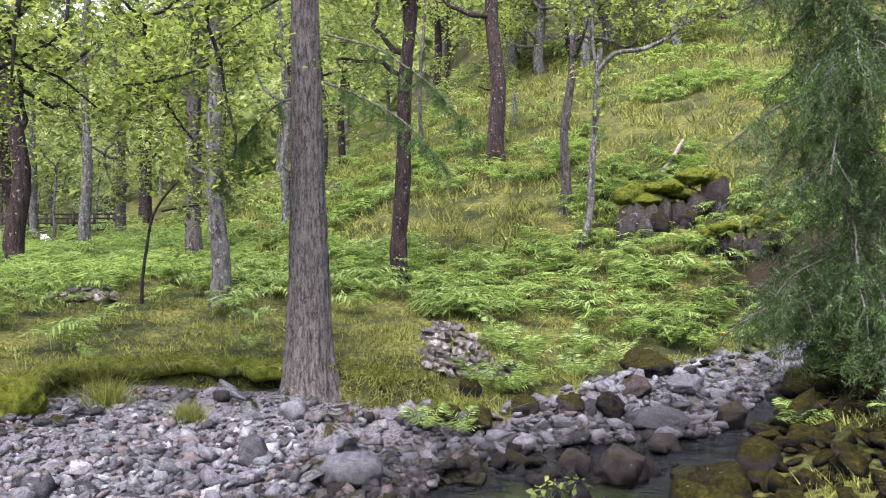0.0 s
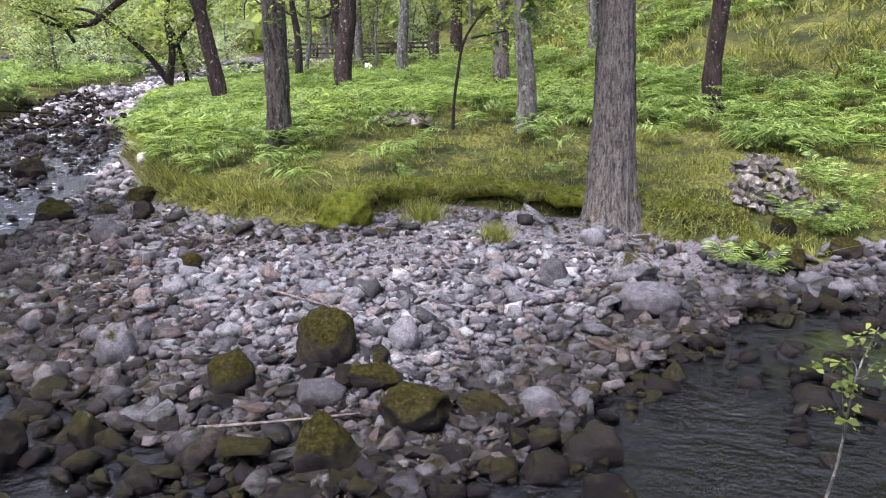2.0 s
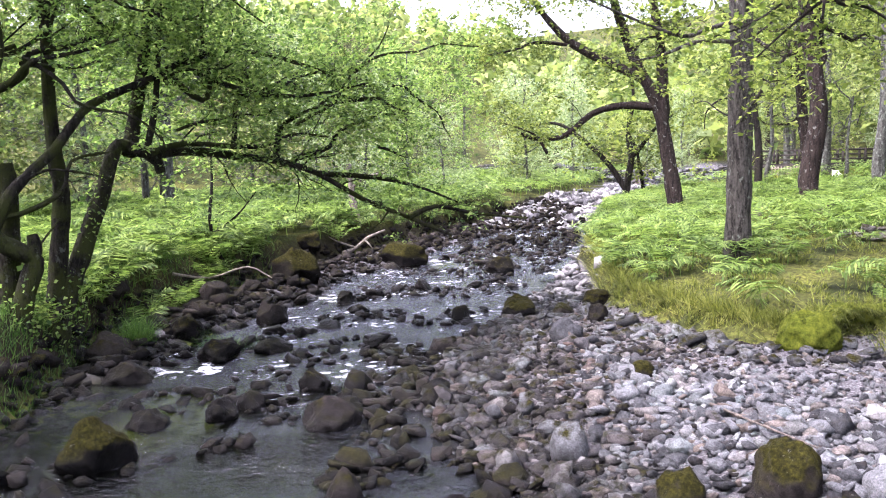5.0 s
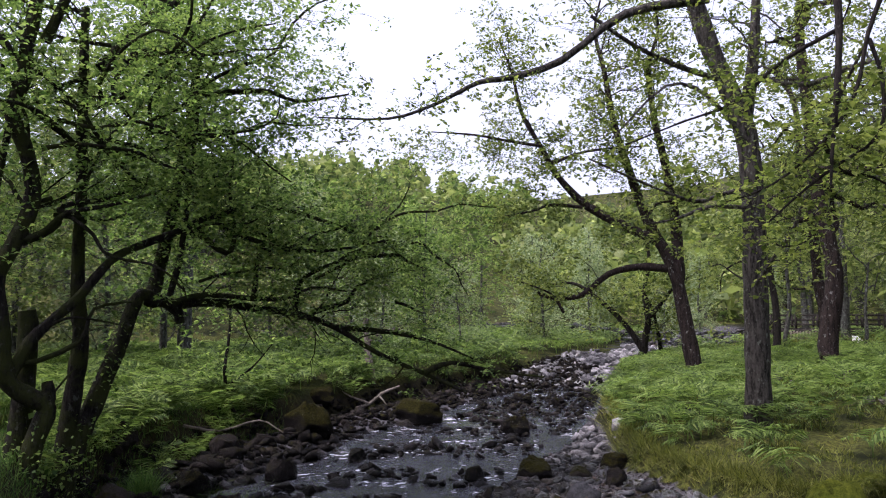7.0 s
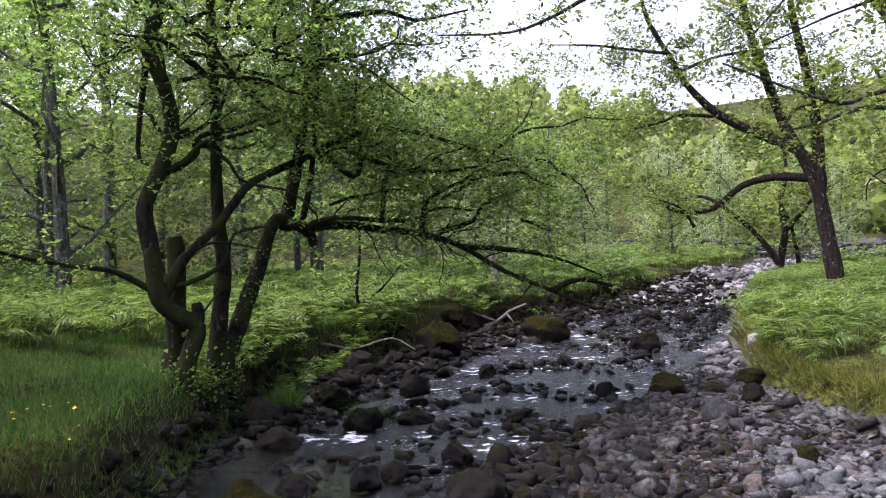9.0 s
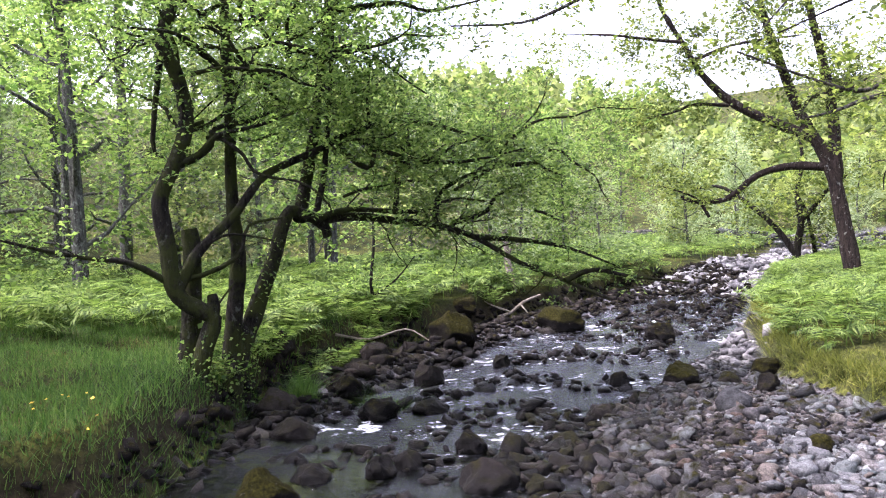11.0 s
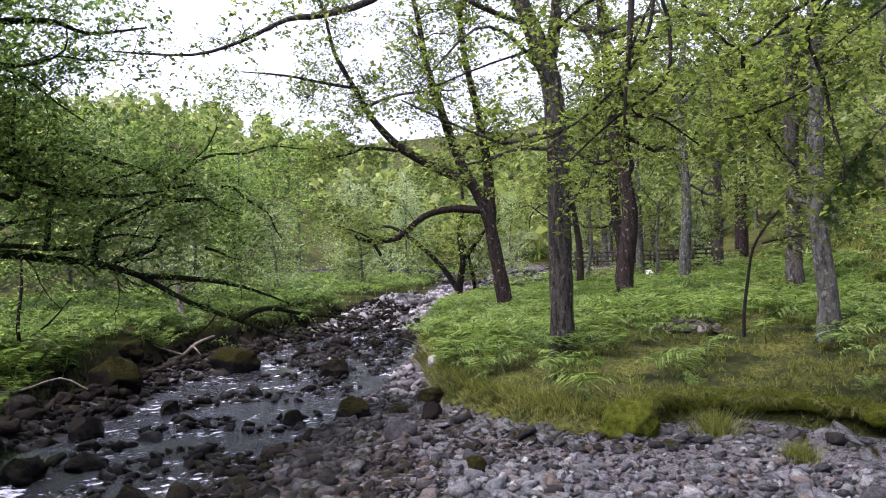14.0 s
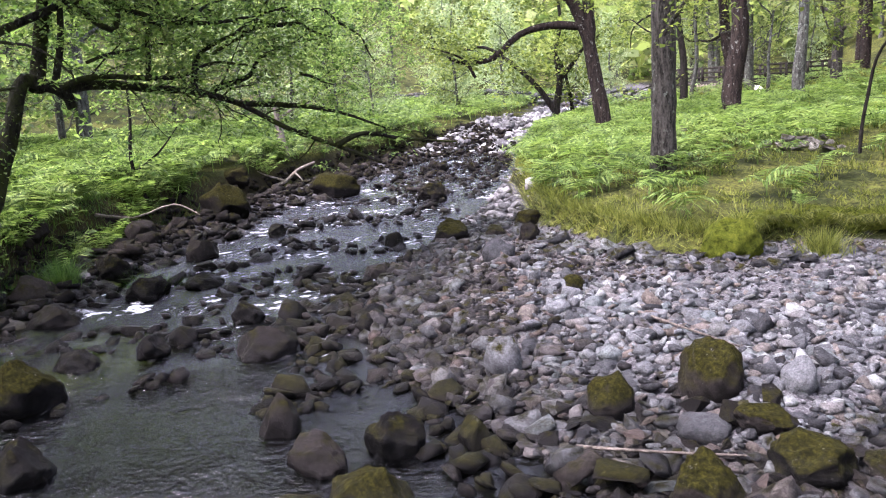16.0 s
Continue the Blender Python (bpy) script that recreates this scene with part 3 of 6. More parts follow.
alder.limb("limb", [(-12.41, 6.87, 2.84), (-12.2, 7.42, 3.02), (-12.18, 7.65, 3.3), (-11.93, 8.19, 3.53)], 0.055, 0.015, 5, 9, 0.9)
alder.limb("limb", [(-12.81, 4.61, 2.96), (-12.7, 5.15, 3.11), (-12.33, 6.19, 3.04), (-12.15, 6.74, 3.24), (-11.94, 7.27, 3.18)], 0.055, 0.015, 5, 9, 0.9)
alder.limb("limb", [(-11.62, 8.61, 1.8), (-11.53, 9.16, 1.96), (-11.3, 9.84, 1.81), (-10.84, 10.72, 1.68)], 0.055, 0.015, 5, 9, 0.9)
alder.limb("limb", [(-12.24, 2.2, 2.34), (-12.27, 2.43, 2.13), (-12.18, 3.14, 2.42), (-12.2, 3.33, 2.87), (-12.13, 3.82, 2.98)], 0.055, 0.015, 5, 9, 0.9)
alder.limb("limb", [(-12.53, 2.26, 5.55), (-12.56, 2.09, 4.12), (-12.54, 2.23, 3.88)], 0.055, 0.015, 5, 9, 0.9)
alder.limb("limb", [(-12.21, 4.77, 6.14), (-12, 5.74, 6.32), (-11.93, 6.3, 6.23), (-11.69, 7.12, 6.43)], 0.055, 0.015, 5, 9, 0.9)
alder.limb("limb", [(-12.71, 4.57, 3.08), (-12.57, 4.68, 3.74), (-12.42, 4.78, 5.23), (-12.29, 4.83, 6.17), (-12.1, 5.03, 6.84)], 0.055, 0.015, 5, 9, 0.9)
alder.limb("limb", [(-12.31, 7.25, 2.59), (-12.01, 8.08, 2.51), (-11.71, 8.82, 2.34), (-11.39, 9.54, 2.02)], 0.055, 0.015, 5, 9, 0.9)
alder.limb("limb", [(-12.16, 2.57, 6.5), (-12.0, 2.9, 7.4), (-11.7, 3.4, 8.4), (-11.6, 4.2, 9.0)], 0.08, 0.03, 6, 12, 1.6)
alder.limb("limb", [(-12.57, 3.4, 6.4), (-12.7, 4.2, 7.4), (-12.4, 5.4, 8.2), (-12.2, 6.2, 8.6)], 0.07, 0.03, 6, 14, 1.6)
alder.limb("limb", [(-12.2, 2.5, 6.0), (-12.3, 1.6, 6.8), (-12.2, 0.4, 7.2), (-12.0, -0.6, 7.3)], 0.06, 0.03, 6, 12, 1.5)
alder.limb("limb", [(-12.5, 3.3, 5.0), (-11.6, 2.4, 5.4), (-10.9, 1.6, 5.3)], 0.04, 0.015, 5, 9, 1.1)
g = np.random.RandomState(23)
hold = np.array([(-12.2, 2.55, 0.5), (-12.75, 3.1, 0.5), (-12.7, 2.9, 0.7), (-12.85, 3.4, 1.0), (-12.2, 2.6, 0.9), (-12.5, 2.7, 0.45), (-12.9, 3.75, 1.9), (-12.95, 3.95, 2.4)])
c = hold[g.randint(0, len(hold), 1500)] + g.randn(1500, 3) * (0.17, 0.17, 0.22) - alder.base
part("ivy", sheet("ivy", *blades(g, c, 0.06, 0.8, 0.7), LEAF_ALDER), alder.root, "ivy growing round the foot of the stems")
# leafy boughs between and above the old limbs
rng = np.random.RandomState(19)
for k in range(30):
    h = rng.uniform(4.0, 7.8)
    p = (-12.4 + rng.uniform(-0.5, 0.4), 2.6 + rng.uniform(-0.6, 1.0) + 0.25 * max(0, h - 3), h)
    a = rng.uniform(-2.2, 2.2) + (1.4 if k % 3 else -1.0)
    alder.limb("limb", twig_walk(rng, p, (0.8 * math.cos(a), math.sin(a) * 1.3, 0.15), rng.uniform(2.0, 4.2), 7, 0.32, 0.03), 0.035, 0.012, 5, 8, 1.0, 2)
for k in range(14):
    u = (k + rng.rand()) / 14
    p = (-12.8 + 1.0 * u, 4.4 + 4.2 * u, rng.uniform(2.9, 4.6))
    alder.limb("limb", twig_walk(rng, p, (rng.randn() * 0.5, 0.8, rng.uniform(-0.1, 0.6)), rng.uniform(1.2, 2.4), 6, 0.3, 0.02), 0.028, 0.01, 5, 8, 0.9, 2)
alder.crown(84000, 0.064, 0.26, LEAF_ALDER, bare=lambda x, y, z: ((z < 3.2) & (y > 1.0) & (y < 4.6)) | (z < 1.9 + 0.25 * np.sin(9 * y)) | ((z < 4.0) & (x > -12.0) & (y > 1.5) & (y < 4)))

forked = Tree("oak_tree", "red-brown forked oak with a low arching limb above bracken", (-14.95, 21.28, z_at(-14.95, 21.28) - 0.2), BARK_RED, 12)
forked.limb("trunk", [(-14.95, 21.28, 0.61), (-15.04, 21.22, 1.41), (-15.23, 21.09, 2.84), (-15.47, 20.92, 4.29), (-16.01, 20.52, 5.62), (-16.45, 20.17, 7.29), (-16.78, 19.9, 8.8), (-16.98, 19.73, 10.46), (-17.3, 19.7, 11.8), (-17.2, 19.9, 12.9)], 0.3, 0.03, 10, 16, 1.8, flare=0.2, power=0.8, begin=0.5)
forked.limb("stem", [(-15.36, 21, 3.8), (-15.34, 21.01, 4.76), (-15.41, 20.96, 6.03), (-15.6, 20.82, 7.49), (-15.81, 20.66, 8.79), (-15.93, 20.58, 10.41), (-15.7, 20.8, 11.6), (-15.8, 20.7, 12.6)], 0.2, 0.025, 8, 16, 1.8)
forked.limb("stem", [(-15.49, 20.9, 4.37), (-15.7, 20.57, 5.02), (-16.18, 20.01, 5.38), (-17.12, 19.04, 6.12), (-17.69, 18.32, 7.07), (-17.92, 17.9, 7.9), (-18.24, 17.37, 8.98), (-18.33, 17.07, 10.19), (-18.6, 16.8, 11.2)], 0.19, 0.02, 8, 16, 1.5)
forked.limb("limb", [(-15.47, 20.92, 4.19), (-16.14, 20.16, 4.27), (-16.71, 19.43, 4.05), (-17.17, 18.77, 3.43), (-17.6, 18.09, 3.33), (-17.85, 17.57, 3.48)], 0.13, 0.05, 7, 4, 1.5)
forked.limb("limb", [(-17.19, 18.88, 6.09), (-17.76, 18.13, 6.17), (-18.09, 17.56, 5.95), (-18.74, 16.63, 5.75)], 0.06, 0.02, 5, 6, 1.2)
forked.limb("limb", [(-17.84, 18.14, 7.41), (-17.21, 18.73, 7.73), (-16.52, 19.33, 7.85), (-15.6, 20.07, 7.87)], 0.06, 0.02, 5, 6, 1.2)
forked.limb("limb", [(-17.46, 17.95, 3.33), (-17.3, 18.1, 2.88), (-17.57, 17.84, 3.46), (-18.23, 17.18, 3.83)], 0.06, 0.02, 5, 3, 1.4)
forked.limb("limb", [(-17.77, 17.65, 7.93), (-18.25, 16.91, 8.05), (-18.87, 15.98, 8.23), (-19.55, 14.88, 8.29)], 0.06, 0.02, 5, 6, 1.2)
forked.limb("limb", [(-16.06, 20.47, 5.71), (-15.66, 20.57, 6.21), (-14.87, 20.94, 6.26), (-14.08, 21.27, 6.76)], 0.06, 0.02, 5, 6, 1.2)
forked.crown(30000, 0.095, 0.24, LEAF_OAK)

small = Tree("oak_tree", "small dark many-stemmed oak beside the river bend", (-23.0, 29.0, z_at(-23.0, 29.0) - 0.2), BARK_DARK, 13)
small.limb("stem", [(-23.01, 29, 0.89), (-22.93, 29.07, 1.82), (-22.82, 29.16, 2.73), (-22.93, 29.07, 3.89), (-22.74, 29.21, 5.03), (-22.81, 29.16, 6.18)], 0.17, 0.06, 7, 9, 1.8)
small.limb("stem", [(-23.01, 29.01, 1.36), (-23.62, 28.51, 2.54), (-24.61, 27.68, 3.76), (-25.26, 27.08, 4.27), (-25.93, 26.46, 4.2)], 0.14, 0.04, 7, 9, 1.8)
small.limb("stem", [(-22.78, 29.18, 2.73), (-22.27, 29.57, 3.51), (-21.93, 29.82, 4.06), (-21.42, 30.18, 4.48)], 0.1, 0.04, 7, 9, 1.8)
small.limb("stem", [(-22.75, 29.96, 0.97), (-22.86, 29.88, 2.02), (-23.06, 29.73, 3.2), (-23.47, 29.41, 4.16)], 0.1, 0.04, 7, 9, 1.8)
small.crown(5000, 0.15, 0.3, LEAF_OAK)

big = Tree("oak_tree", "tall grey-barked oak at the corner of the fern bank", (-8.23, 13.31, z_at(-8.23, 13.31) - 0.2), BARK_OAK, 14)
big.limb("trunk", [(-8.23, 13.31, 0.29), (-8.2, 13.33, 1.33), (-8.19, 13.33, 2.58), (-8.19, 13.34, 3.63), (-8.19, 13.34, 4.79), (-8.25, 13.3, 5.96), (-8.51, 13.13, 6.94), (-8.72, 13, 7.6), (-8.95, 12.84, 8.59)], 0.235, 0.16, 12, 0, flare=0.18)
big.limb("stem", [(-8.34, 13.36, 6.09), (-8.18, 13.46, 7.26), (-8.09, 13.51, 8.55)], 0.13, 0.08, 8, 8, 1.6)
big.limb("limb", [(-8.46, 13.05, 6.97), (-8.87, 12.37, 7.18), (-9.31, 11.62, 7.53), (-9.7, 10.86, 8.04)], 0.06, 0.03, 6, 10, 1.2)
big.limb("limb", [(-8.12, 12.07, 8.16), (-9.11, 11.08, 7.95), (-9.79, 10.2, 7.13), (-10.24, 9.44, 6.8), (-10.45, 8.88, 6.66), (-10.73, 8.19, 6.24), (-11.01, 7.45, 5.94), (-11.41, 6.38, 5.88)], 0.09, 0.012, 6, 11, 0.8)
big.limb("limb", [(-8.16, 13.24, 4.67), (-8.56, 12.58, 4.66), (-8.83, 11.99, 4.44), (-9.03, 11.42, 4.32)], 0.05, 0.015, 5, 7, 0.9)
big.limb("limb", [(-7.97, 13, 3.3), (-7.43, 12.7, 3.76), (-6.9, 12.39, 4.18), (-6.29, 12.11, 5.29), (-5.79, 11.76, 5.96), (-5.24, 11.43, 6.55), (-4.86, 11.02, 7)], 0.035, 0.02, 5, 7, 0.9)
big.limb("limb", [(-8.06, 13.3, 6.99), (-7.07, 13.28, 6.63), (-6.06, 13.22, 6.76), (-4.96, 13.13, 6.42)], 0.06, 0.03, 5, 7, 0.9)
big.limb("limb", [(-8.14, 13.25, 5.73), (-8.45, 12.46, 6.59), (-8.73, 11.65, 6.7), (-9.13, 10.69, 5.72)], 0.05, 0.015, 5, 7, 0.9)
big.limb("limb", [(-8.02, 13.09, 5.01), (-8.25, 12.41, 4.82), (-8.33, 11.81, 4.67), (-8.67, 11, 4.92), (-9.09, 10.06, 5.3)], 0.05, 0.015, 5, 7, 0.9)
# the near limbs hang in shade, which is put into this darker bark
big.bark = BARK_DARK
big.limb("limb", [(-4.69, 9.44, 6.67), (-4.62, 9.34, 6.06), (-4.62, 9.2, 5.19), (-4.62, 9.06, 4.62), (-4.59, 8.93, 4.18)], 0.06, 0.015, 6, 3, 0.6)
big.limb("limb", [(-4.19, 9.67, 6.6), (-4.38, 9.52, 5.97), (-4.5, 9.4, 5.27), (-4.79, 9.19, 4.73), (-5.26, 8.87, 4.26), (-5.81, 8.45, 4.02)], 0.03, 0.012, 5, 8, 0.7)
big.limb("limb", [(-2.18, 10.29, 6.23), (-2.42, 10.19, 5.68), (-2.82, 10.04, 5.19), (-2.67, 10.03, 4.59), (-2.59, 9.99, 4.12), (-2.47, 9.97, 3.66), (-2.48, 9.92, 3.4)], 0.035, 0.012, 5, 8, 0.7)
big.limb("limb", [(-2.66, 9.98, 4.58), (-2.98, 9.78, 4.37), (-3.42, 9.54, 4.21), (-3.62, 9.36, 4.18)], 0.02, 0.008, 5, 8, 0.7)
big.limb("limb", [(-1.95, 10.34, 5.41), (-2.32, 10.16, 5.13), (-2.71, 9.96, 4.78)], 0.02, 0.008, 5, 8, 0.7)
big.limb("limb", [(-2.45, 10.34, 5.72), (-3.02, 10.29, 5.50), (-3.62, 10.21, 5.12), (-4.07, 10.15, 5.58), (-4.42, 10.11, 5.90)], 0.03, 0.01, 5, 8, 0.7)
big.limb("limb", [(-3.62, 10.21, 5.12), (-3.64, 10.31, 4.64), (-3.47, 10.47, 4.15), (-3.21, 10.66, 3.71), (-3.06, 10.80, 3.57)], 0.03, 0.01, 5, 8, 0.7)
big.limb("limb", [(-4.44, 9.67, 5.95), (-4.31, 9.66, 5.43), (-4.34, 9.58, 4.79), (-4.73, 9.33, 4.46), (-5.07, 9.09, 4.13), (-5.38, 8.84, 3.76)], 0.03, 0.01, 5, 8, 0.7)
big.limb("limb", [(-4.83, 9.26, 4.75), (-4.72, 9.47, 4.41), (-4.47, 9.73, 4.33), (-4.10, 10.03, 3.97)], 0.03, 0.01, 5, 8, 0.7)
big.limb("limb", [(-4.63, 9.36, 6.06), (-5.23, 9.21, 5.81), (-5.81, 9.04, 5.38), (-6.39, 8.84, 5.23), (-7.08, 8.50, 4.99)], 0.03, 0.01, 5, 8, 0.7)
big.limb("limb", [(-8.95, 12.84, 8.5), (-8.0, 12.0, 8.6), (-6.0, 10.6, 7.9), (-4.6, 9.6, 6.6)], 0.1, 0.06, 7, 8, 1.2)
big.limb("limb", [(-6.0, 10.6, 7.9), (-4.4, 10.4, 7.4), (-3.0, 10.4, 6.8), (-2.0, 10.35, 5.9)], 0.06, 0.035, 6, 10, 1.0)
big.crown(19000, 0.075, 0.2, LEAF_OAK)

def oak(x, y, r, lean, height, bark, label, seed, limbs=9, low=0.3, leaves=7000, leaf=0.11, name="oak_tree", material=None, reach=3.4, flare=0.25):
    """An oak with a crooked crown; lean is how far its top stands aside."""
    rng = np.random.RandomState(seed)
    z = z_at(x, y) - 0.15
    t = Tree(name, label, (x, y, z), bark, seed)
    pts = [np.array((x + lean[0] * k ** 1.3, y + lean[1] * k ** 1.3, z + height * k)) + rng.randn(3) * (0.1, 0.1, 0) * (k > 0) * height / 10 for k in (0, 0.08, 0.25, 0.45, 0.65, 0.85, 1)]
    line = spline(pts, 4)
    t.limb("trunk", pts, r * 1.05, r * 0.35, 12, 5, 1.4, 4, flare, begin=0.6)
    for k in range(limbs):
        h = low + (0.97 - low) * (k + rng.rand() * 0.8) / limbs
        p = line[int(h * (len(line) - 1))]
        a = rng.uniform(0, 6.283)
        d = np.array((np.cos(a), np.sin(a), rng.uniform(-0.05, 0.5)))
        w = twig_walk(rng, p, d, reach * rng.uniform(0.6, 1.25) * (1.15 - 0.4 * h), 7, 0.42, 0.04)
        t.limb("limb", w, r * 0.36, r * 0.1, 6, 7, reach * 0.42, 2)
    t.crown(leaves, leaf, 0.24, material or LEAF_OAK)
    return t


# ---- trees of the wooded slope ----
oak(-0.87, 18.5, 0.205, (0.1, 0.3), 10.5, BARK_RED, "straight oak with white lichen patches on red-brown bark", 21, 10, 0.5)
oak(1.87, 29.42, 0.33, (-0.3, 0.5), 12, BARK_RED, "stout lichen-spotted oak on the grassy slope", 22, 11, 0.42)
oak(3.27, 22.72, 0.15, (0.25, 0.1), 9.5, BARK_OAK, "slim dark oak on the slope", 23, 9, 0.5, 3500)
oak(-7.15, 24.21, 0.26, (-0.4, 0.3), 11, BARK_OAK, "dark rough oak among bracken", 25, 12, 0.42, 7500)
oak(-4.24, 15.7, 0.185, (-0.25, 0.2), 10.5, BARK_GREY, "grey lichened oak rooted in moss", 26, 11, 0.55, 4500, 0.1)
oak(-5.42, 28.64, 0.16, (-0.1, 0.2), 10, BARK_GREY, "slender pale lichened tree on the slope", 27, 9, 0.4, 4000)
oak(-13.17, 30.83, 0.23, (0.1, 0.2), 12, BARK_GREY, "straight grey oak in bracken", 28, 10, 0.4)
oak(-11.44, 22.66, 0.28, (-0.9, 0.3), 12, BARK_RED, "red-brown leaning oak beside mossy stones", 29, 13, 0.42, 8000)
oak(-16.9, 33.0, 0.26, (-1.6, 0.5), 12, BARK_RED, "red-brown oak leaning towards the river", 30, 11, 0.35)
oak(-14.2, 37.0, 0.25, (-0.3, 0.2), 11, BARK_OAK, "dark oak near the footbridge", 31, 11, 0.3)
oak(-12.0, 40.5, 0.2, (-0.8, 0.2), 11, BARK_GREY, "thin grey oak leaning on the slope", 32, 9, 0.4)
oak(-11.0, 39.5, 0.16, (-0.2, 0.2), 10, BARK_OAK, "thin dark oak on the slope", 33, 9, 0.4)
oak(3.9, 47, 0.3, (0.2, 0.2), 13, BARK_GREY, "grey oak high on the slope", 34, 13, 0.14, 13000, 0.14)
oak(5.1, 44.2, 0.27, (-0.3, 0.2), 13, BARK_GREY, "pale lichened oak high on the slope", 35, 13, 0.16, 13000, 0.14)
oak(9.0, 47.0, 0.32, (0.1, 0.2), 13, BARK_GREY, "stout grey oak near the hill top", 36, 13, 0.14, 13000, 0.14)
oak(11.5, 41, 0.2, (-0.6, 0.1), 12, BARK_GREY, "leaning grey oak near the hill top", 37, 12, 0.16, 11000, 0.14)
oak(-0.96, 35.8, 0.1, (0.1, 0.1), 9, BARK_OAK, "thin young oak on the slope", 38, 9, 0.4, 2500)
oak(-6.6, 36.0, 0.13, (0.1, 0.1), 9, BARK_RED, "thin red-brown young oak on the slope", 39, 9, 0.4, 2500)
oak(-18.6, 32.7, 0.1, (0.2, 0.1), 8, BARK_GREY, "thin pale young oak in bracken", 40, 8, 0.5, 2000)
oak(-15.5, 33.2, 0.09, (0.1, 0.1), 3.6, BARK_GREY, "thin grey broken young tree in bracken", 41, 6, 0.6, 500)
oak(-17.5, 30.0, 0.16, (-0.6, 0.3), 8, BARK_DARK, "dark crooked oak by the water meadow", 42, 10, 0.25, 3500)

slim = Tree("oak_sapling", "slender branching young tree with pale bark on the slope", (3.28, 20.12, z_at(3.28, 20.12) - 0.1), BARK_GREY, 51, "sapling")
b = slim.base
slim.limb("trunk", [b, b + (0.25, 0, 0.8), b + (0.3, 0, 2.0), b + (0.38, 0, 3.2), b + (0.42, 0, 4.4), b + (0.5, 0, 4.9)], 0.1, 0.06, 9, 3, 0.8)
slim.limb("limb", [b + (0.42, 0, 4.3), b + (0.8, -0.1, 4.75), b + (1.5, -0.2, 4.85), b + (2.3, -0.3, 5.3), b + (2.6, -0.3, 6.0)], 0.07, 0.03, 6, 9, 0.9)
slim.limb("limb", [b + (0.42, 0, 4.4), b + (0.3, 0.1, 5.2), b + (0.4, 0.1, 6.5)], 0.05, 0.03, 6, 6, 0.9)
slim.crown(700, 0.12, 0.15, LEAF_OAK)

bent = Tree("oak_sapling", "thin dark bent sapling standing in moss", (-5.76, 15.88, z_at(-5.76, 15.88) - 0.1), BARK_DARK, 52, "sapling")
b = bent.base
bent.limb("trunk", [b, b + (0.02, 0, 0.55), b + (0.11, 0, 1.15), b + (0.23, 0, 1.75), b + (0.52, 0, 2.2), b + (0.92, 0, 2.6), b + (1.38, 0, 2.9)], 0.038, 0.014, 7, 6, 0.7)
bent.limb("limb", [b + (0.4, 0, 1.85), b + (0.9, 0.1, 1.95), b + (1.5, 0.1, 2.0)], 0.02, 0.01, 5, 3, 0.5)
bent.crown(450, 0.11, 0.15, LEAF_OAK)

stub = tagged(new("tree_stump"), "short pale broken birch stump on the slope", "stump")
stub.location = (2.93, 34.4, z_at(2.93, 34.4) - 0.1)
part("trunk", sheet("trunk", *tube([(0, 0, 0), (0.02, 0, 0.6), (0, 0, 1.4), (0.03, 0, 1.45)], 0.11, 0.06, 8, 3, np.random.RandomState(4)), BARK_GREY, True), stub)

# ---- larches ----
larch = Tree("larch_tree", "tall straight larch with deeply furrowed grey bark on the bank edge", (-1.78, 11.12, 0.2), BARK_LARCH, 61)


def furrowed(height, seed):
    """A trunk with ridges of bark and root flare."""
    rng = np.random.RandomState(seed)
    sides, rings = 56, 90
    a = np.arange(sides) * 2 * np.pi / sides
    ph = rng.uniform(0, 6.28, 5)
    vs = []
    for k in np.linspace(0, 1, rings) ** 1.5:
        z = height * k
        ridge = 0.05 * np.sin(14 * a + ph[0] + 1.3 * np.sin(z * 1.9 + ph[1]) + 0.7 * np.sin(z * 5.3)) + 0.045 * np.sin(23 * a + ph[2] + 1.6 * np.sin(z * 2.7)) + 0.012 * rng.randn(sides)
        foot = 0.36 * np.exp(-z / 0.38) * (0.75 + 0.45 * np.cos(4 * a + ph[3]) + 0.2 * np.cos(7 * a + ph[4]))
        r = (0.17 + 0.17 * np.exp(-z / 3.2) - 0.006 * z) * (1 + ridge + foot)
        vs.append(np.stack([r * np.cos(a) - 0.1 * k, r * np.sin(a), np.full(sides, z)], 1))
    i, j = np.meshgrid(np.arange(rings - 1), np.arange(sides), indexing="ij")
    f = np.stack([i * sides + j, i * sides + (j + 1) % sides, (i + 1) * sides + (j + 1) % sides, (i + 1) * sides + j], -1).reshape(-1, 4)
    return np.concatenate(vs), f


part("trunk", sheet("trunk", *furrowed(13, 6), BARK_LARCH, True), larch.root)


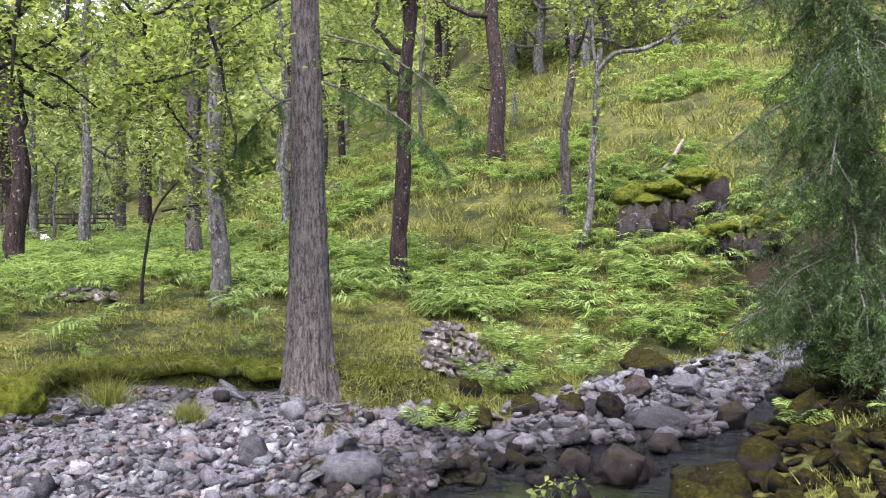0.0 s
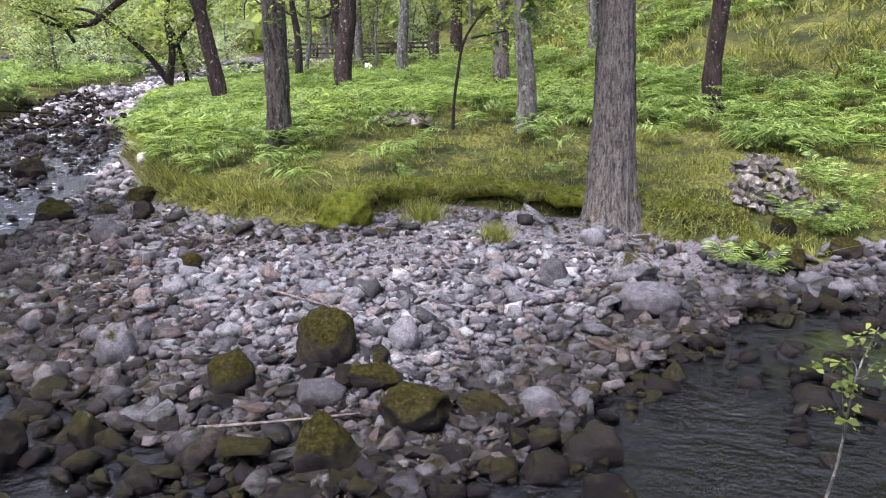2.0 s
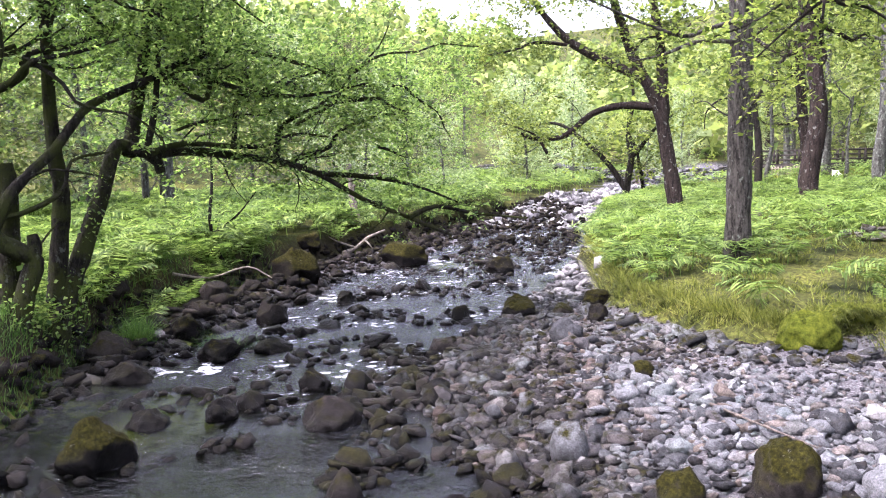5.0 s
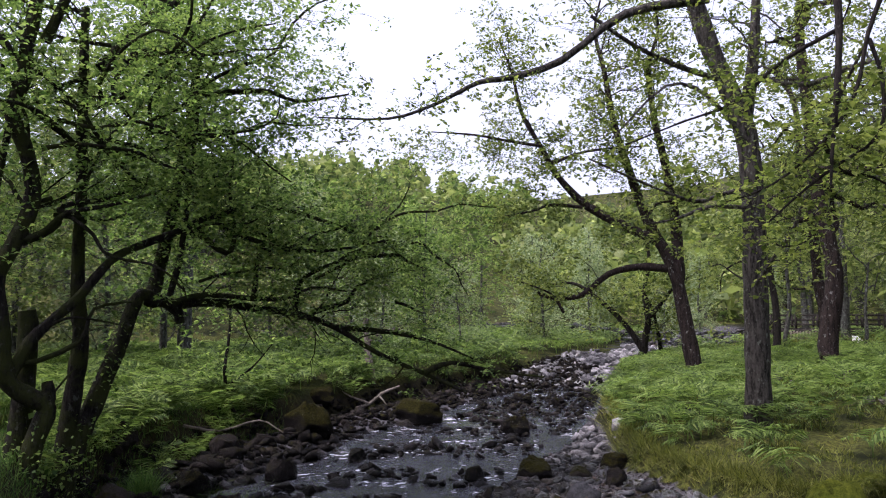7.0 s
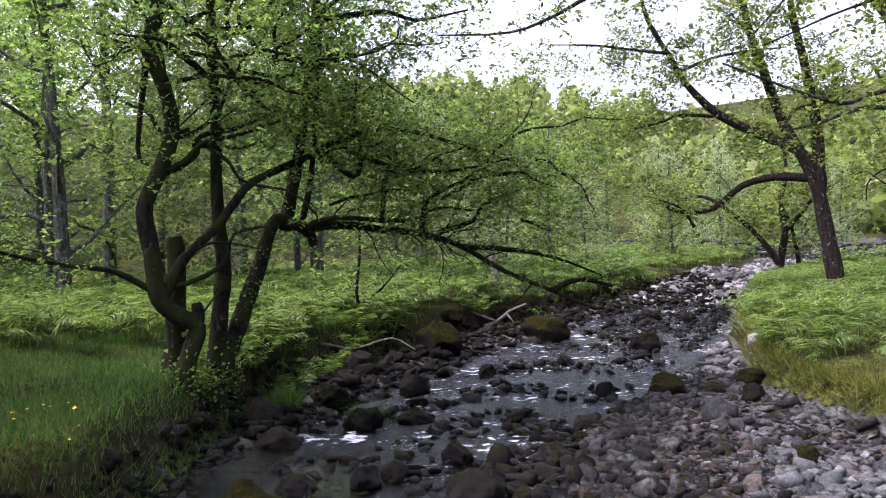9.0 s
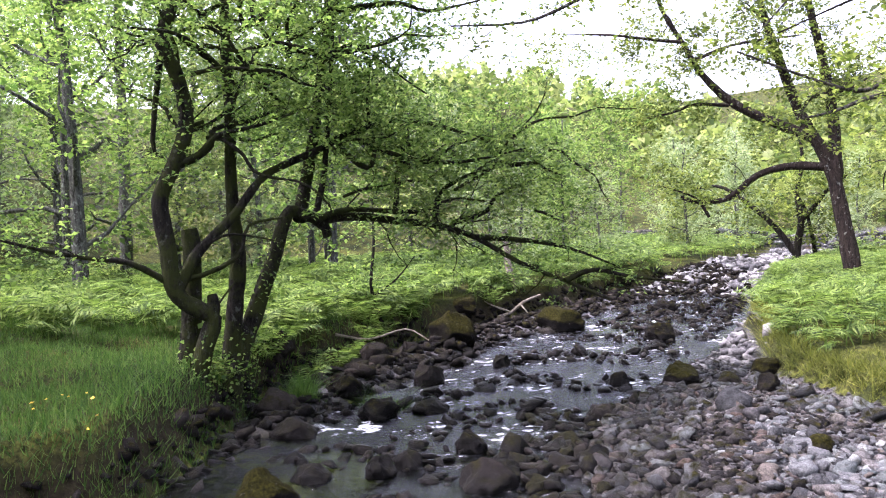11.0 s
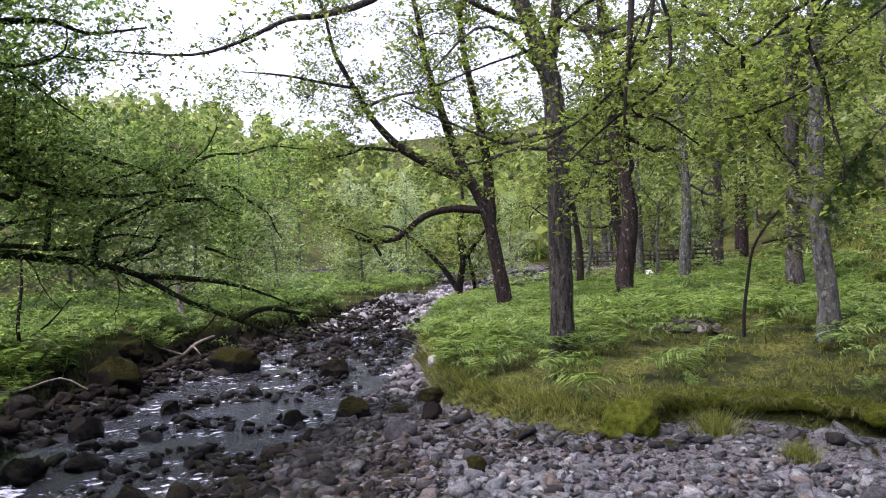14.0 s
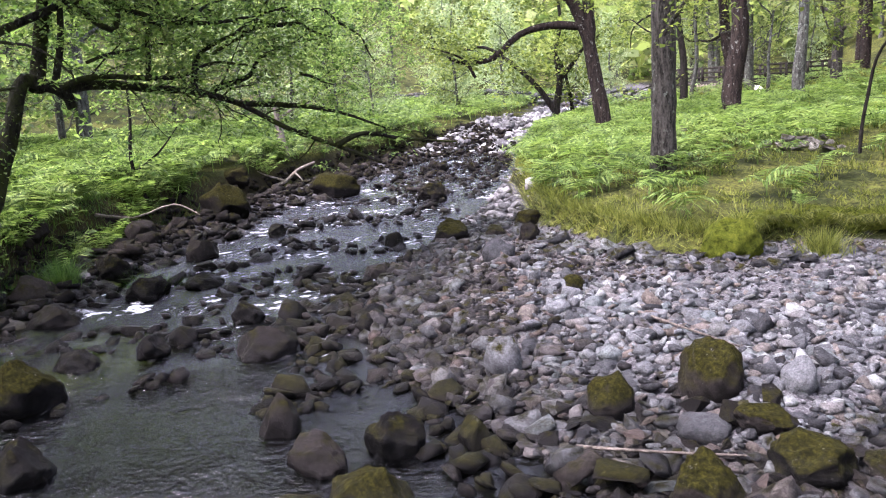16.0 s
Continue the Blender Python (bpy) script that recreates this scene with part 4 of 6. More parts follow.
def spray(t, start, way, length, droop, seed, r=0.03, needles=900, hang=0.35):
    """A drooping larch branch with hanging needle-covered twigs."""
    rng = np.random.RandomState(seed)
    p, d = np.array(start, float), np.array(way, float) / np.linalg.norm(way)
    pts = [p]
    for k in range(7):
        d = d + (0, 0, -droop / 7) + rng.randn(3) * 0.06
        d /= np.linalg.norm(d)
        pts.append(pts[-1] + d * length / 7)
    line = spline(pts, 2) - t.base
    pieces, cs = [tube(line, r, 0.006, 5, 1)], []
    for k in range(int(16 * length)):
        i = rng.randint(2, len(line))
        w = twig_walk(rng, line[i], rng.randn(3) * (0.5, 0.5, 0.15) + (0, 0, -0.5), hang * rng.uniform(0.4, 1.5), 4, 0.2, -0.25)
        pieces.append(tube(w, 0.0035, 0.0015, 3, 1))
        cs.append(w[rng.randint(0, 4, needles // int(16 * length) + 1)] + rng.rand(needles // int(16 * length) + 1, 1) * (w[-1] - w[0]) * 0.3)
    part("branch", sheet("branch", *joined(pieces), t.bark, True), t.root)
    c = np.concatenate(cs)
    c = c + rng.randn(len(c), 3) * 0.018
    part("needles", sheet("needles", *blades(rng, c, 0.042, 0.13, 1.0), NEEDLES), t.root)


for k, (st, way, ln, dr) in enumerate([((-1.5, 10.6, 5.0), (1.0, -0.3, -0.15), 2.6, 0.7), ((-1.5, 10.6, 4.4), (1.0, -0.5, -0.25), 2.3, 0.8), ((-1.9, 10.6, 4.2), (-0.9, -0.5, -0.1), 1.5, 1.5),
                                       ((-1.9, 10.6, 5.6), (-1.0, -0.2, 0.0), 1.8, 0.9), ((-1.6, 10.5, 6.2), (0.7, -0.8, 0.1), 2.4, 0.8), ((-1.9, 10.5, 6.8), (-0.4, -1, 0.1), 2.4, 0.8)]):
    spray(larch, st, way, ln, dr, 70 + k, 0.017, 7000, 0.3)

larch_near = Tree("larch_tree", "young larch with thin reddish stem and drooping feathery branches", (3.6, 5.7, z_at(3.6, 5.7) - 0.1), BARK_LARCH, 62)
larch_near.limb("trunk", [(3.6, 5.7, z_at(3.6, 5.7) - 0.1), (3.25, 5.95, 1.62), (2.98, 6.0, 2.2), (2.88, 6.0, 3.1), (2.95, 6.0, 4.1), (3.0, 6.0, 5.0), (3.0, 6.0, 7)], 0.032, 0.018, 7)
for k in range(150):
    rng = np.random.RandomState(100 + k)
    h = 1.9 + 4.0 * rng.rand()
    a = rng.uniform(0, 6.283)
    spray(larch_near, (2.93, 6.0, h), (np.cos(a), np.sin(a), 0.1), rng.uniform(0.4, 1.05), 1.0, 230 + k, 0.006, 1150, 0.42)
for k, (st, way, ln) in enumerate([((3.0, 6.0, 2.15), (-0.8, 0.2, -0.25), 0.6), ((3.0, 6.0, 2.1), (1, 0.1, 0.25), 1.0), ((3.0, 6.0, 2.15), (-0.6, 0.8, -0.3), 0.6)]):
    spray(larch_near, st, way, ln, 0.3, 190 + k, 0.018, 500, 0.3)

# ---- woods further off: a few kinds, repeated ----
def wood_kind(seed, height, bark, material, label, name, leaves=3500, leaf=0.25, limbs=12, low=0.14, reach=3.0, r=0.2):
    rng = np.random.RandomState(seed)
    t = Tree(name, label, (0, 0, -300 - seed), bark, seed, "tree", "trees of the far woods")
    z = t.base[2]
    pts = [(rng.randn() * 0.25 * k, rng.randn() * 0.25 * k, z + height * k) for k in (0, 0.25, 0.5, 0.75, 1)]
    line = spline(pts, 4)
    t.limb("trunk", pts, r, 0.05, 7, 3, 1.2)
    for k in range(limbs):
        h = low + (0.98 - low) * (k + rng.rand()) / limbs
        a = k * 2.4 + rng.rand()
        w = twig_walk(rng, line[int(h * (len(line) - 1))], (np.cos(a), np.sin(a), 0.35), reach * (1.2 - 0.75 * h) * rng.uniform(0.7, 1.2), 5, 0.25, 0.06)
        t.limb("limb", w, r * 0.35, r * 0.08, 4, 7, reach * 0.4, 1, level=1)
    t.crown(leaves, leaf, 0.36, material)
    return t


def plant_wood(kinds, spots, seed):
    rng = np.random.RandomState(seed)
    for k, (x, y, s) in enumerate(spots):
        t, az, d = kinds[k % len(kinds)], math.degrees(math.atan2(x, y)), math.hypot(x, y)
        if -61 < az < -37:  # the valley opens here
            s = min(s, (2.7 + 0.105 * d - z_at(x, y)) / 9)
        copy_thing(t.root, Matrix.Translation((x, y, z_at(x, y) - 0.15)) @ Matrix.Rotation(rng.uniform(0, 6.28), 4, "Z") @ Matrix.Scale(s, 4))


def remove_kind(t):
    for o in list(t.root.children_recursive) + [t.root]:
        bpy.data.objects.remove(o)


def polar(rng, n, az0, az1, d0, d1, s0, s1, keep):
    """Places in a sector of the valley, not too close to one another."""
    got = []
    for _ in range(n * 30):
        a, d = radians(rng.uniform(az0, az1)), math.sqrt(rng.uniform(d0 * d0, d1 * d1))
        x, y = d * math.sin(a), d * math.cos(a)
        if keep(x, y) and all((x - u) ** 2 + (y - v) ** 2 > (0.07 * d) ** 2 + 4 for u, v, _ in got):
            got.append((x, y, rng.uniform(s0, s1)))
            if len(got) == n:
                break
    return got


def on_right(x, y):
    return inside(LAND_RIGHT, np.array([x]), np.array([y]))[0] > 2.5


def on_left(x, y):
    return inside(LAND_LEFT, np.array([x]), np.array([y]))[0] > 3.0


rng = np.random.RandomState(7)
oak_kinds = [wood_kind(301 + k, 10 + k, b, LEAF_FAR, "broad leafy oak in the far woods", "oak_tree", low=0.24) for k, b in enumerate((BARK_OAK, BARK_GREY, BARK_RED))]
bushy_kinds = [wood_kind(311 + k, 7 + 2 * k, BARK_GREY, (LEAF_FAR, LEAF_PALE, LEAF_ALDER)[k], ("leafy hazel thicket in the woods", "pale willow beside the river", "dark green alder in the woods")[k],
                         ("hazel_tree", "willow_tree", "alder_tree")[k], 5000, 0.17, 12, 0.05, 2.7, 0.12) for k in range(3)]
plant_wood(oak_kinds, polar(rng, 32, -36, 24, 42, 92, 1.0, 1.5, on_right), 1)
plant_wood(bushy_kinds[:1] + oak_kinds, polar(rng, 18, -52, -26, 58, 100, 0.9, 1.3, on_right), 2)
plant_wood(bushy_kinds, polar(rng, 21, -104, -46, 23, 55, 0.8, 1.25, on_left), 3)
ash_kinds = [wood_kind(321 + k, 11 + k, BARK_GREY, LEAF_ALDER, "tall leafy ash of the far bank, also set unseen round the camera to block skylight", "ash_tree", 6000, 0.145, 14, 0.12, 3.4, 0.18) for k in range(2)]
plant_wood(ash_kinds, polar(rng, 11, -106, -68, 22, 42, 1.0, 1.3, on_left), 9)
plant_wood(oak_kinds + bushy_kinds[:1], polar(rng, 16, -108, -42, 48, 100, 1.1, 1.6, on_left), 4)
plant_wood(oak_kinds, polar(rng, 26, 0, 40, 46, 78, 0.9, 1.3, on_right), 5)
plant_wood(bushy_kinds, polar(rng, 17, -62, -34, 34, 85, 0.8, 1.2, lambda x, y: on_left(x, y) or (on_right(x, y) and y > 52)), 8)
plant_wood(bushy_kinds[1:2], [(-33, 46, 0.55), (-36, 52, 0.7), (-30, 52, 0.5), (-42, 56, 0.8), (-24, 58, 0.6), (-27.5, 22.5, 0.45), (-30, 30, 0.6), (-34, 38, 0.7)], 6)
# unseen ashes added behind and beside the camera to hold back skylight
plant_wood(ash_kinds, [(6.5, -3.5, 1.1), (1.5, -8, 1.2), (-6.5, -11, 1.15), (9, 4, 1.0), (8, -10, 1.3), (-1, -16, 1.3), (-13, -9, 1.1), (13, -2, 1.2), (-16, -3.5, 0.9), (11, 9.5, 1.0), (-12, -18, 1.3), (5, -17, 1.3), (-9, -4.2, 1.0), (-13, -4.6, 1.0)], 10)
for t in oak_kinds + bushy_kinds + ash_kinds:
    remove_kind(t)

# woods on the valley sides, too far to tell the trees apart
rng = np.random.RandomState(17)
pieces = []
for _ in range(420):
    a, d = radians(rng.uniform(-72, 14)), math.sqrt(rng.uniform(80 ** 2, 230 ** 2))
    x, y = d * math.sin(a), d * math.cos(a)
    h = rng.uniform(6, 11)
    u = rng.randn(70, 3)
    u /= np.linalg.norm(u, axis=1)[:, None]
    c = u * (2.6, 2.6, h * 0.45) * rng.uniform(0.55, 1.1, (70, 1)) + (x, y, z_at(x, y) + h * 0.5)
    pieces.append(blades(rng, c, 1.5, 0.7, 0.8))
tagged(new("far_woods", sheet("far_woods", *joined(pieces), LEAF_FAR)), "pale green woods on the far valley side", "trees", "", "stuff")



# ---- stones ----
BAR_BOULDERS = [(-3.18, 5.70, 0.55, 0.45, 1), (-3.75, 5.17, 0.36, 0.37, 1), (-5.85, 7.48, 0.28, 0.18, 0.8), (-2.63, 5.99, 0.29, 0.28, 0.3), (-1.91, 8.29, 0.39, 0.31, 0), (-1.18, 8.98, 0.60, 0.32, 0.5), (-0.92, 8.30, 0.71, 0.36, 0), (-2.17, 5.10, 0.54, 0.33, 0.9), (-1.78, 5.51, 0.41, 0.19, 0.9), (-2.48, 4.35, 0.44, 0.42, 0.7), (-2.99, 5.24, 0.40, 0.15, 0), (-2.62, 5.42, 0.42, 0.18, 0.8), (-1.38, 5.69, 0.35, 0.20, 0), (-10.35, 9.97, 0.61, 0.35, 0.9), (-5.07, 5.40, 0.32, 0.37, 0.5), (-5.26, 4.81, 0.25, 0.25, 0.6)]
POOL_BOULDERS = [(-4.66, 3.73, 0.43, 0.39, 0.15), (-4.89, 3.21, 0.46, 0.35, 0.5), (-4.14, 3.04, 0.52, 0.39, 0.7), (-5.69, 3.40, 0.37, 0.41, 0.5), (-3.52, 3.84, 0.31, 0.19, 0.6), (-3.18, 3.62, 0.28, 0.15, 0.6), (-4.29, 4.19, 0.27, 0.31, 0.7), (-2.33, 3.74, 0.40, 0.31, 0.6), (-0.89, 5.19, 0.42, 0.26, 0.5), (-0.70, 4.62, 0.40, 0.24, 0.5), (-1.14, 4.80, 0.33, 0.22, 0.5), (-7.62, 4.50, 0.62, 0.39, 0.6), (-3.19, 3.38, 0.22, 0.18, 0.2), (-4.45, 2.64, 0.51, 0.20, 0.9)]
RIVER_BOULDERS = [(-6.51, 1.70, 0.46, 0.36, 0.3), (-8.06, 2.20, 0.76, 0.56, 0.7), (-8.65, 3.70, 0.41, 0.31, 0.5), (-8.76, 4.12, 0.34, 0.28, 0.4), (-8.96, 5.08, 0.41, 0.33, 0.3), (-7.81, 4.73, 0.54, 0.27, 0.5), (-8.88, 3.00, 0.49, 0.26, 0.4), (-13.27, 6.80, 0.57, 0.43, 0.2), (-11.34, 4.92, 0.72, 0.39, 0.6), (-11.26, 5.72, 0.61, 0.28, 0.2), (-16.51, 9.07, 1.15, 0.72, 0.8), (-17.51, 12.88, 1.25, 0.68, 1), (-14.55, 13.50, 0.74, 0.49, 0.4), (-13.95, 8.74, 0.50, 0.31, 0.2), (-7.80, 8.40, 0.47, 0.33, 0)]
FAR_BOULDERS = [(-10.73, 10.36, 0.56, 0.35, 0.8), (-9.83, 10.50, 0.39, 0.24, 0.7), (-9.63, 11.18, 0.50, 0.28, 0.8), (-8.50, 9.90, 0.43, 0.27, 0.2), (-11.17, 9.34, 0.36, 0.30, 0.2), (-9.41, 7.53, 0.46, 0.28, 0.3), (-10.12, 7.03, 0.36, 0.15, 0.1), (-7.86, 5.63, 0.37, 0.20, 0.3), (-7.88, 5.94, 0.27, 0.27, 0.2), (-19.47, 11.17, 0.68, 0.46, 0.7), (-15.03, 6.51, 0.67, 0.45, 0.3), (-12.88, 5.06, 0.57, 0.38, 0.3), (-12.55, 3.77, 0.72, 0.39, 0.3), (-11.01, 3.53, 0.72, 0.32, 0.3), (-14.86, 4.59, 0.63, 0.42, 0.3)]
STREAM_BOULDERS = [(1.87, 8.55, 0.6, 0.42, 0.3), (1.42, 8.95, 0.4, 0.3, 0.2), (2.75, 10.57, 0.75, 0.3, 0), (3.61, 12.40, 0.63, 0.28, 0), (3.2, 13.1, 0.75, 0.4, 0.8), (2.71, 11.65, 0.50, 0.30, 0.3), (0.35, 11.17, 0.33, 0.24, 0.9), (3.72, 10.74, 0.48, 0.32, 0.6), (2.52, 8.24, 0.49, 0.31, 0.7), (1.96, 5.13, 0.27, 0.23, 0.8), (2.71, 10.00, 0.40, 0.17, 0), (1.79, 5.04, 0.23, 0.19, 0.7), (0.46, 10.3, 0.5, 0.32, 0.9), (0.04, 10.35, 0.42, 0.28, 0.7), (2.24, 11.1, 0.5, 0.3, 0.5), (1.7, 11.05, 0.42, 0.28, 0.8), (1.07, 10.85, 0.36, 0.26, 0.7), (-1.8, 9.95, 0.36, 0.24, 0)]

def rock(rng, w, h, facets=1.0, level=4):
    """A worn boulder about w wide and h high, its foot at 0."""
    bm = bmesh.new()
    bmesh.ops.create_icosphere(bm, subdivisions=level, radius=1)
    cuts = [(Vector(rng.randn(3)).normalized(), rng.uniform(0.68, 0.92)) for _ in range(18)]
    off = Vector(rng.uniform(-50, 50, 3))
    for v in bm.verts:
        p = v.co.copy()
        for n, d in cuts:
            over = p.dot(n) - d
            if over > 0:
                p -= n * over * min(0.97 * facets, 1.0)
        p *= 1 + 0.17 * noise.fractal(p * 1.3 + off, 1.0, 2.0, 4) + 0.09 * noise.noise(p * 4 + off) + 0.05 * noise.noise(p * 11 + off)
        v.co = p
    xs = [v.co.x for v in bm.verts]
    zs = [v.co.z for v in bm.verts]
    sx, sz, a = w / (max(xs) - min(xs)), h * 1.35 / (max(zs) - min(zs)), rng.uniform(0, 6.28)
    deep = rng.uniform(0.8, 1.0)
    for v in bm.verts:
        v.co = Vector((v.co.x * sx, v.co.y * sx * deep, (v.co.z - min(zs)) * sz - h * 0.35))
    bmesh.ops.rotate(bm, verts=bm.verts, matrix=Matrix.Rotation(a, 3, "Z"))
    for f in bm.faces:
        f.smooth = True
    me = bpy.data.meshes.new("boulder")
    bm.to_mesh(me)
    bm.free()
    return me


BOULDER_LABELS = {0: "bare pale grey boulder among cobbles", 1: "dark wet boulder standing in the stream", 2: "grey boulder patched with moss", 3: "boulder covered in yellow-green moss"}
rng = np.random.RandomState(77)
for rows in (BAR_BOULDERS, POOL_BOULDERS, RIVER_BOULDERS, FAR_BOULDERS, STREAM_BOULDERS):
    for x, y, w, h, mossy in rows:
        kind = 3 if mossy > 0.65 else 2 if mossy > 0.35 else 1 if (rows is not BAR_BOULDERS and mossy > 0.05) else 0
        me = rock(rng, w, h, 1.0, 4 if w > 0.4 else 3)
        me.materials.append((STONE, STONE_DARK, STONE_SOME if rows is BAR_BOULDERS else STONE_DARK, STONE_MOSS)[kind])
        ob = tagged(new("boulder", me), BOULDER_LABELS[kind], "boulder", "boulders of the river")
        ob.location = (x, y, max(z_at(x, y), float(water_level(x, y)) - 0.06) - 0.02)


def cobble(rng):
    """A worn angular stone of width 1, about 40 triangles."""
    bm = bmesh.new()
    flat = rng.uniform(0.28, 0.62)
    for _ in range(14):
        v = rng.randn(3)
        v /= (np.abs(v) ** 4).sum() ** (1 / 4)
        bm.verts.new((v[0] * 0.5, v[1] * 0.5 * rng.uniform(0.6, 0.9), v[2] * 0.5 * flat))
    bmesh.ops.convex_hull(bm, input=bm.verts)
    for v in [v for v in bm.verts if not v.link_faces]:
        bm.verts.remove(v)
    bmesh.ops.triangulate(bm, faces=bm.faces)
    me = bpy.data.meshes.new("stone")
    bm.to_mesh(me)
    bm.free()
    return me


def arrays(me):
    v, f = np.zeros(len(me.vertices) * 3, np.float32), np.zeros(len(me.loops), np.int32)
    me.vertices.foreach_get("co", v)
    me.loops.foreach_get("vertex_index", f)
    return v.reshape(-1, 3), f.reshape(-1, 3)


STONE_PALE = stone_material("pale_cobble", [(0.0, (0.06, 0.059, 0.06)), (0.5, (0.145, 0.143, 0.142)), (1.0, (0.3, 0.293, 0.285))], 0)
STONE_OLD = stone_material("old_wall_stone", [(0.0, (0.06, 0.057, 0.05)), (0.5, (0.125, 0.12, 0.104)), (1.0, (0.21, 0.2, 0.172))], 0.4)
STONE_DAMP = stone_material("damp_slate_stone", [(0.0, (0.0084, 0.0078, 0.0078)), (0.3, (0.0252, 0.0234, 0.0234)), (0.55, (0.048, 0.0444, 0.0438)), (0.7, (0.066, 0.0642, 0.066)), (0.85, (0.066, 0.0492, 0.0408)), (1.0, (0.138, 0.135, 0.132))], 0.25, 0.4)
KINDS = [cobble(np.random.RandomState(400 + k)) for k in range(30)]
SHAPES = [arrays(me) for me in KINDS]


def turns(rng, n, tilt):
    out = np.zeros((n, 3, 3))
    for k in range(n):
        out[k] = Euler((rng.randn() * tilt, rng.randn() * tilt, rng.uniform(0, 6.28))).to_matrix()
    return out


def strew(rng, xs, ys, sizes, sink=0.25, tilt=0.35, afloat=False):
    """Stones at these places in one mesh."""
    z = ground(xs, ys) + sizes * sink * rng.uniform(-0.2, 1.0, len(xs))
    if afloat:
        z = np.maximum(z, water_level(xs, ys) + sizes * rng.uniform(-0.2, 0.2, len(xs)))
    m, which, pieces = turns(rng, len(xs), tilt), rng.randint(0, len(SHAPES), len(xs)), []
    for k in range(len(xs)):
        v, f = SHAPES[which[k]]
        pieces.append(((v * sizes[k]) @ m[k].T + (xs[k], ys[k], z[k]), f))
    return joined(pieces)


def scatter(rng, n, box, keep):
    x, y = rng.uniform(box[0], box[1], n), rng.uniform(box[2], box[3], n)
    k = keep(x, y)
    return x[k], y[k]


rng = np.random.RandomState(5)
gravel_bar = tagged(new("gravel_bar"), "bank of grey slate cobbles and pebbles beside the stream", "gravel bar", "", "structure")
bar_at = lambda x, y: inside(BAR, x, y)
x, y = scatter(rng, 62000, (-14, 6, 3, 15.5), lambda x, y: (bar_at(x, y) > -0.25) & (inside(LAND_RIGHT, x, y) < 0.03))
big_here = smooth(0.5, 3.0, -inside(LAND_RIGHT, x, y) + 0.5 * smooth(-3, -8, x))
s = np.clip(np.exp(rng.randn(len(x)) * 0.45) * (0.027 + 0.075 * big_here), 0.016, 0.32)
first = np.argsort(np.hypot(x + 2.5, y - 4.5) - s * 6)[:300]
rest = np.setdiff1d(np.arange(len(x)), first)
damp = bar_at(x[rest], y[rest]) + 0.35 * waves(x[rest], y[rest], 1.3, 44) + 0.15 * np.clip(y[rest] - 9, 0, 9) < 0.6 + 1.5 * smooth(-2.5, -8, x[rest]) * smooth(13, 7.5, y[rest]) + 0.4 * rng.randn(len(rest))
part("cobbles", sheet("cobbles", *strew(rng, x[rest[~damp]], y[rest[~damp]], s[rest[~damp]]), STONE), gravel_bar)["kind"] = "stuff"
part("damp_cobbles", sheet("damp_cobbles", *strew(rng, x[rest[damp]], y[rest[damp]], s[rest[damp]]), STONE_DAMP), gravel_bar, "dark damp cobbles")["kind"] = "stuff"
for k in first:
    ob = new("stone", KINDS[rng.randint(0, 15)])
    ob.parent = gravel_bar
    ob.location = (x[k], y[k], z_at(x[k], y[k]) + 0.05 * s[k])
    ob.rotation_euler, ob.scale = (rng.randn() * 0.35, rng.randn() * 0.35, rng.uniform(0, 6.28)), (s[k] * 1.0,) * 3
for me in KINDS:
    me.materials.append(STONE_DARK if KINDS.index(me) < 9 else STONE_DAMP if KINDS.index(me) < 15 else STONE)
x, y = scatter(rng, 4500, (-12, 3, 3.5, 12), lambda x, y: (bar_at(x, y) > -0.5) & (bar_at(x, y) < 1.2) & (inside(LAND_RIGHT, x, y) < -0.5))
tagged(new("mossy_stones", sheet("mossy_stones", *strew(rng, x, y, np.clip(np.exp(rng.randn(len(x)) * 0.4) * 0.17, 0.06, 0.34)), STONE_SOME)), "moss-patched stones along the water's edge", "stones", "", "stuff")
x, y = scatter(rng, 34000, (-40, -11, 11, 50), lambda x, y: ((bar_at(x, y) > -0.6) & (inside(LAND_RIGHT, x, y) < 0.09)) | ((inside(LAND_RIGHT, x, y) < 0) & (inside(LAND_LEFT, x, y) < 0) & (y > 20)))
tagged(new("far_cobbles", sheet("far_cobbles", *strew(rng, x, y, np.clip(np.exp(rng.randn(len(x)) * 0.45) * 0.16, 0.07, 0.5)), STONE_PALE)), "pale cobbles of the river bend", "stones", "", "stuff")
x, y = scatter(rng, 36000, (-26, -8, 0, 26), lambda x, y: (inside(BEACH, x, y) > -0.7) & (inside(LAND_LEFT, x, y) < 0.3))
tagged(new("dark_stones", sheet("dark_stones", *strew(rng, x, y, np.clip(np.exp(rng.randn(len(x)) * 0.4) * 0.155, 0.07, 0.5), 0.3), STONE_DARK)), "damp stones below the alder, its shade put into their dark colour", "stones", "", "stuff")
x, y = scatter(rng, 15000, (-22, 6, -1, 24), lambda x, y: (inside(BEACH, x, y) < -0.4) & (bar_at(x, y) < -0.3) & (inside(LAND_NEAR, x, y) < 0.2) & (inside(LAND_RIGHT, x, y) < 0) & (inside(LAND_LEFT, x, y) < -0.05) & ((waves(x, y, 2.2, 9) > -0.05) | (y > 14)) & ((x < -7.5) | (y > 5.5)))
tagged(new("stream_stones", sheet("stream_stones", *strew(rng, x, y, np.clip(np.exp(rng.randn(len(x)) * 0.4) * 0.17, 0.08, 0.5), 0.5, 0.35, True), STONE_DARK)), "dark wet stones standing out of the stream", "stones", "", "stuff")
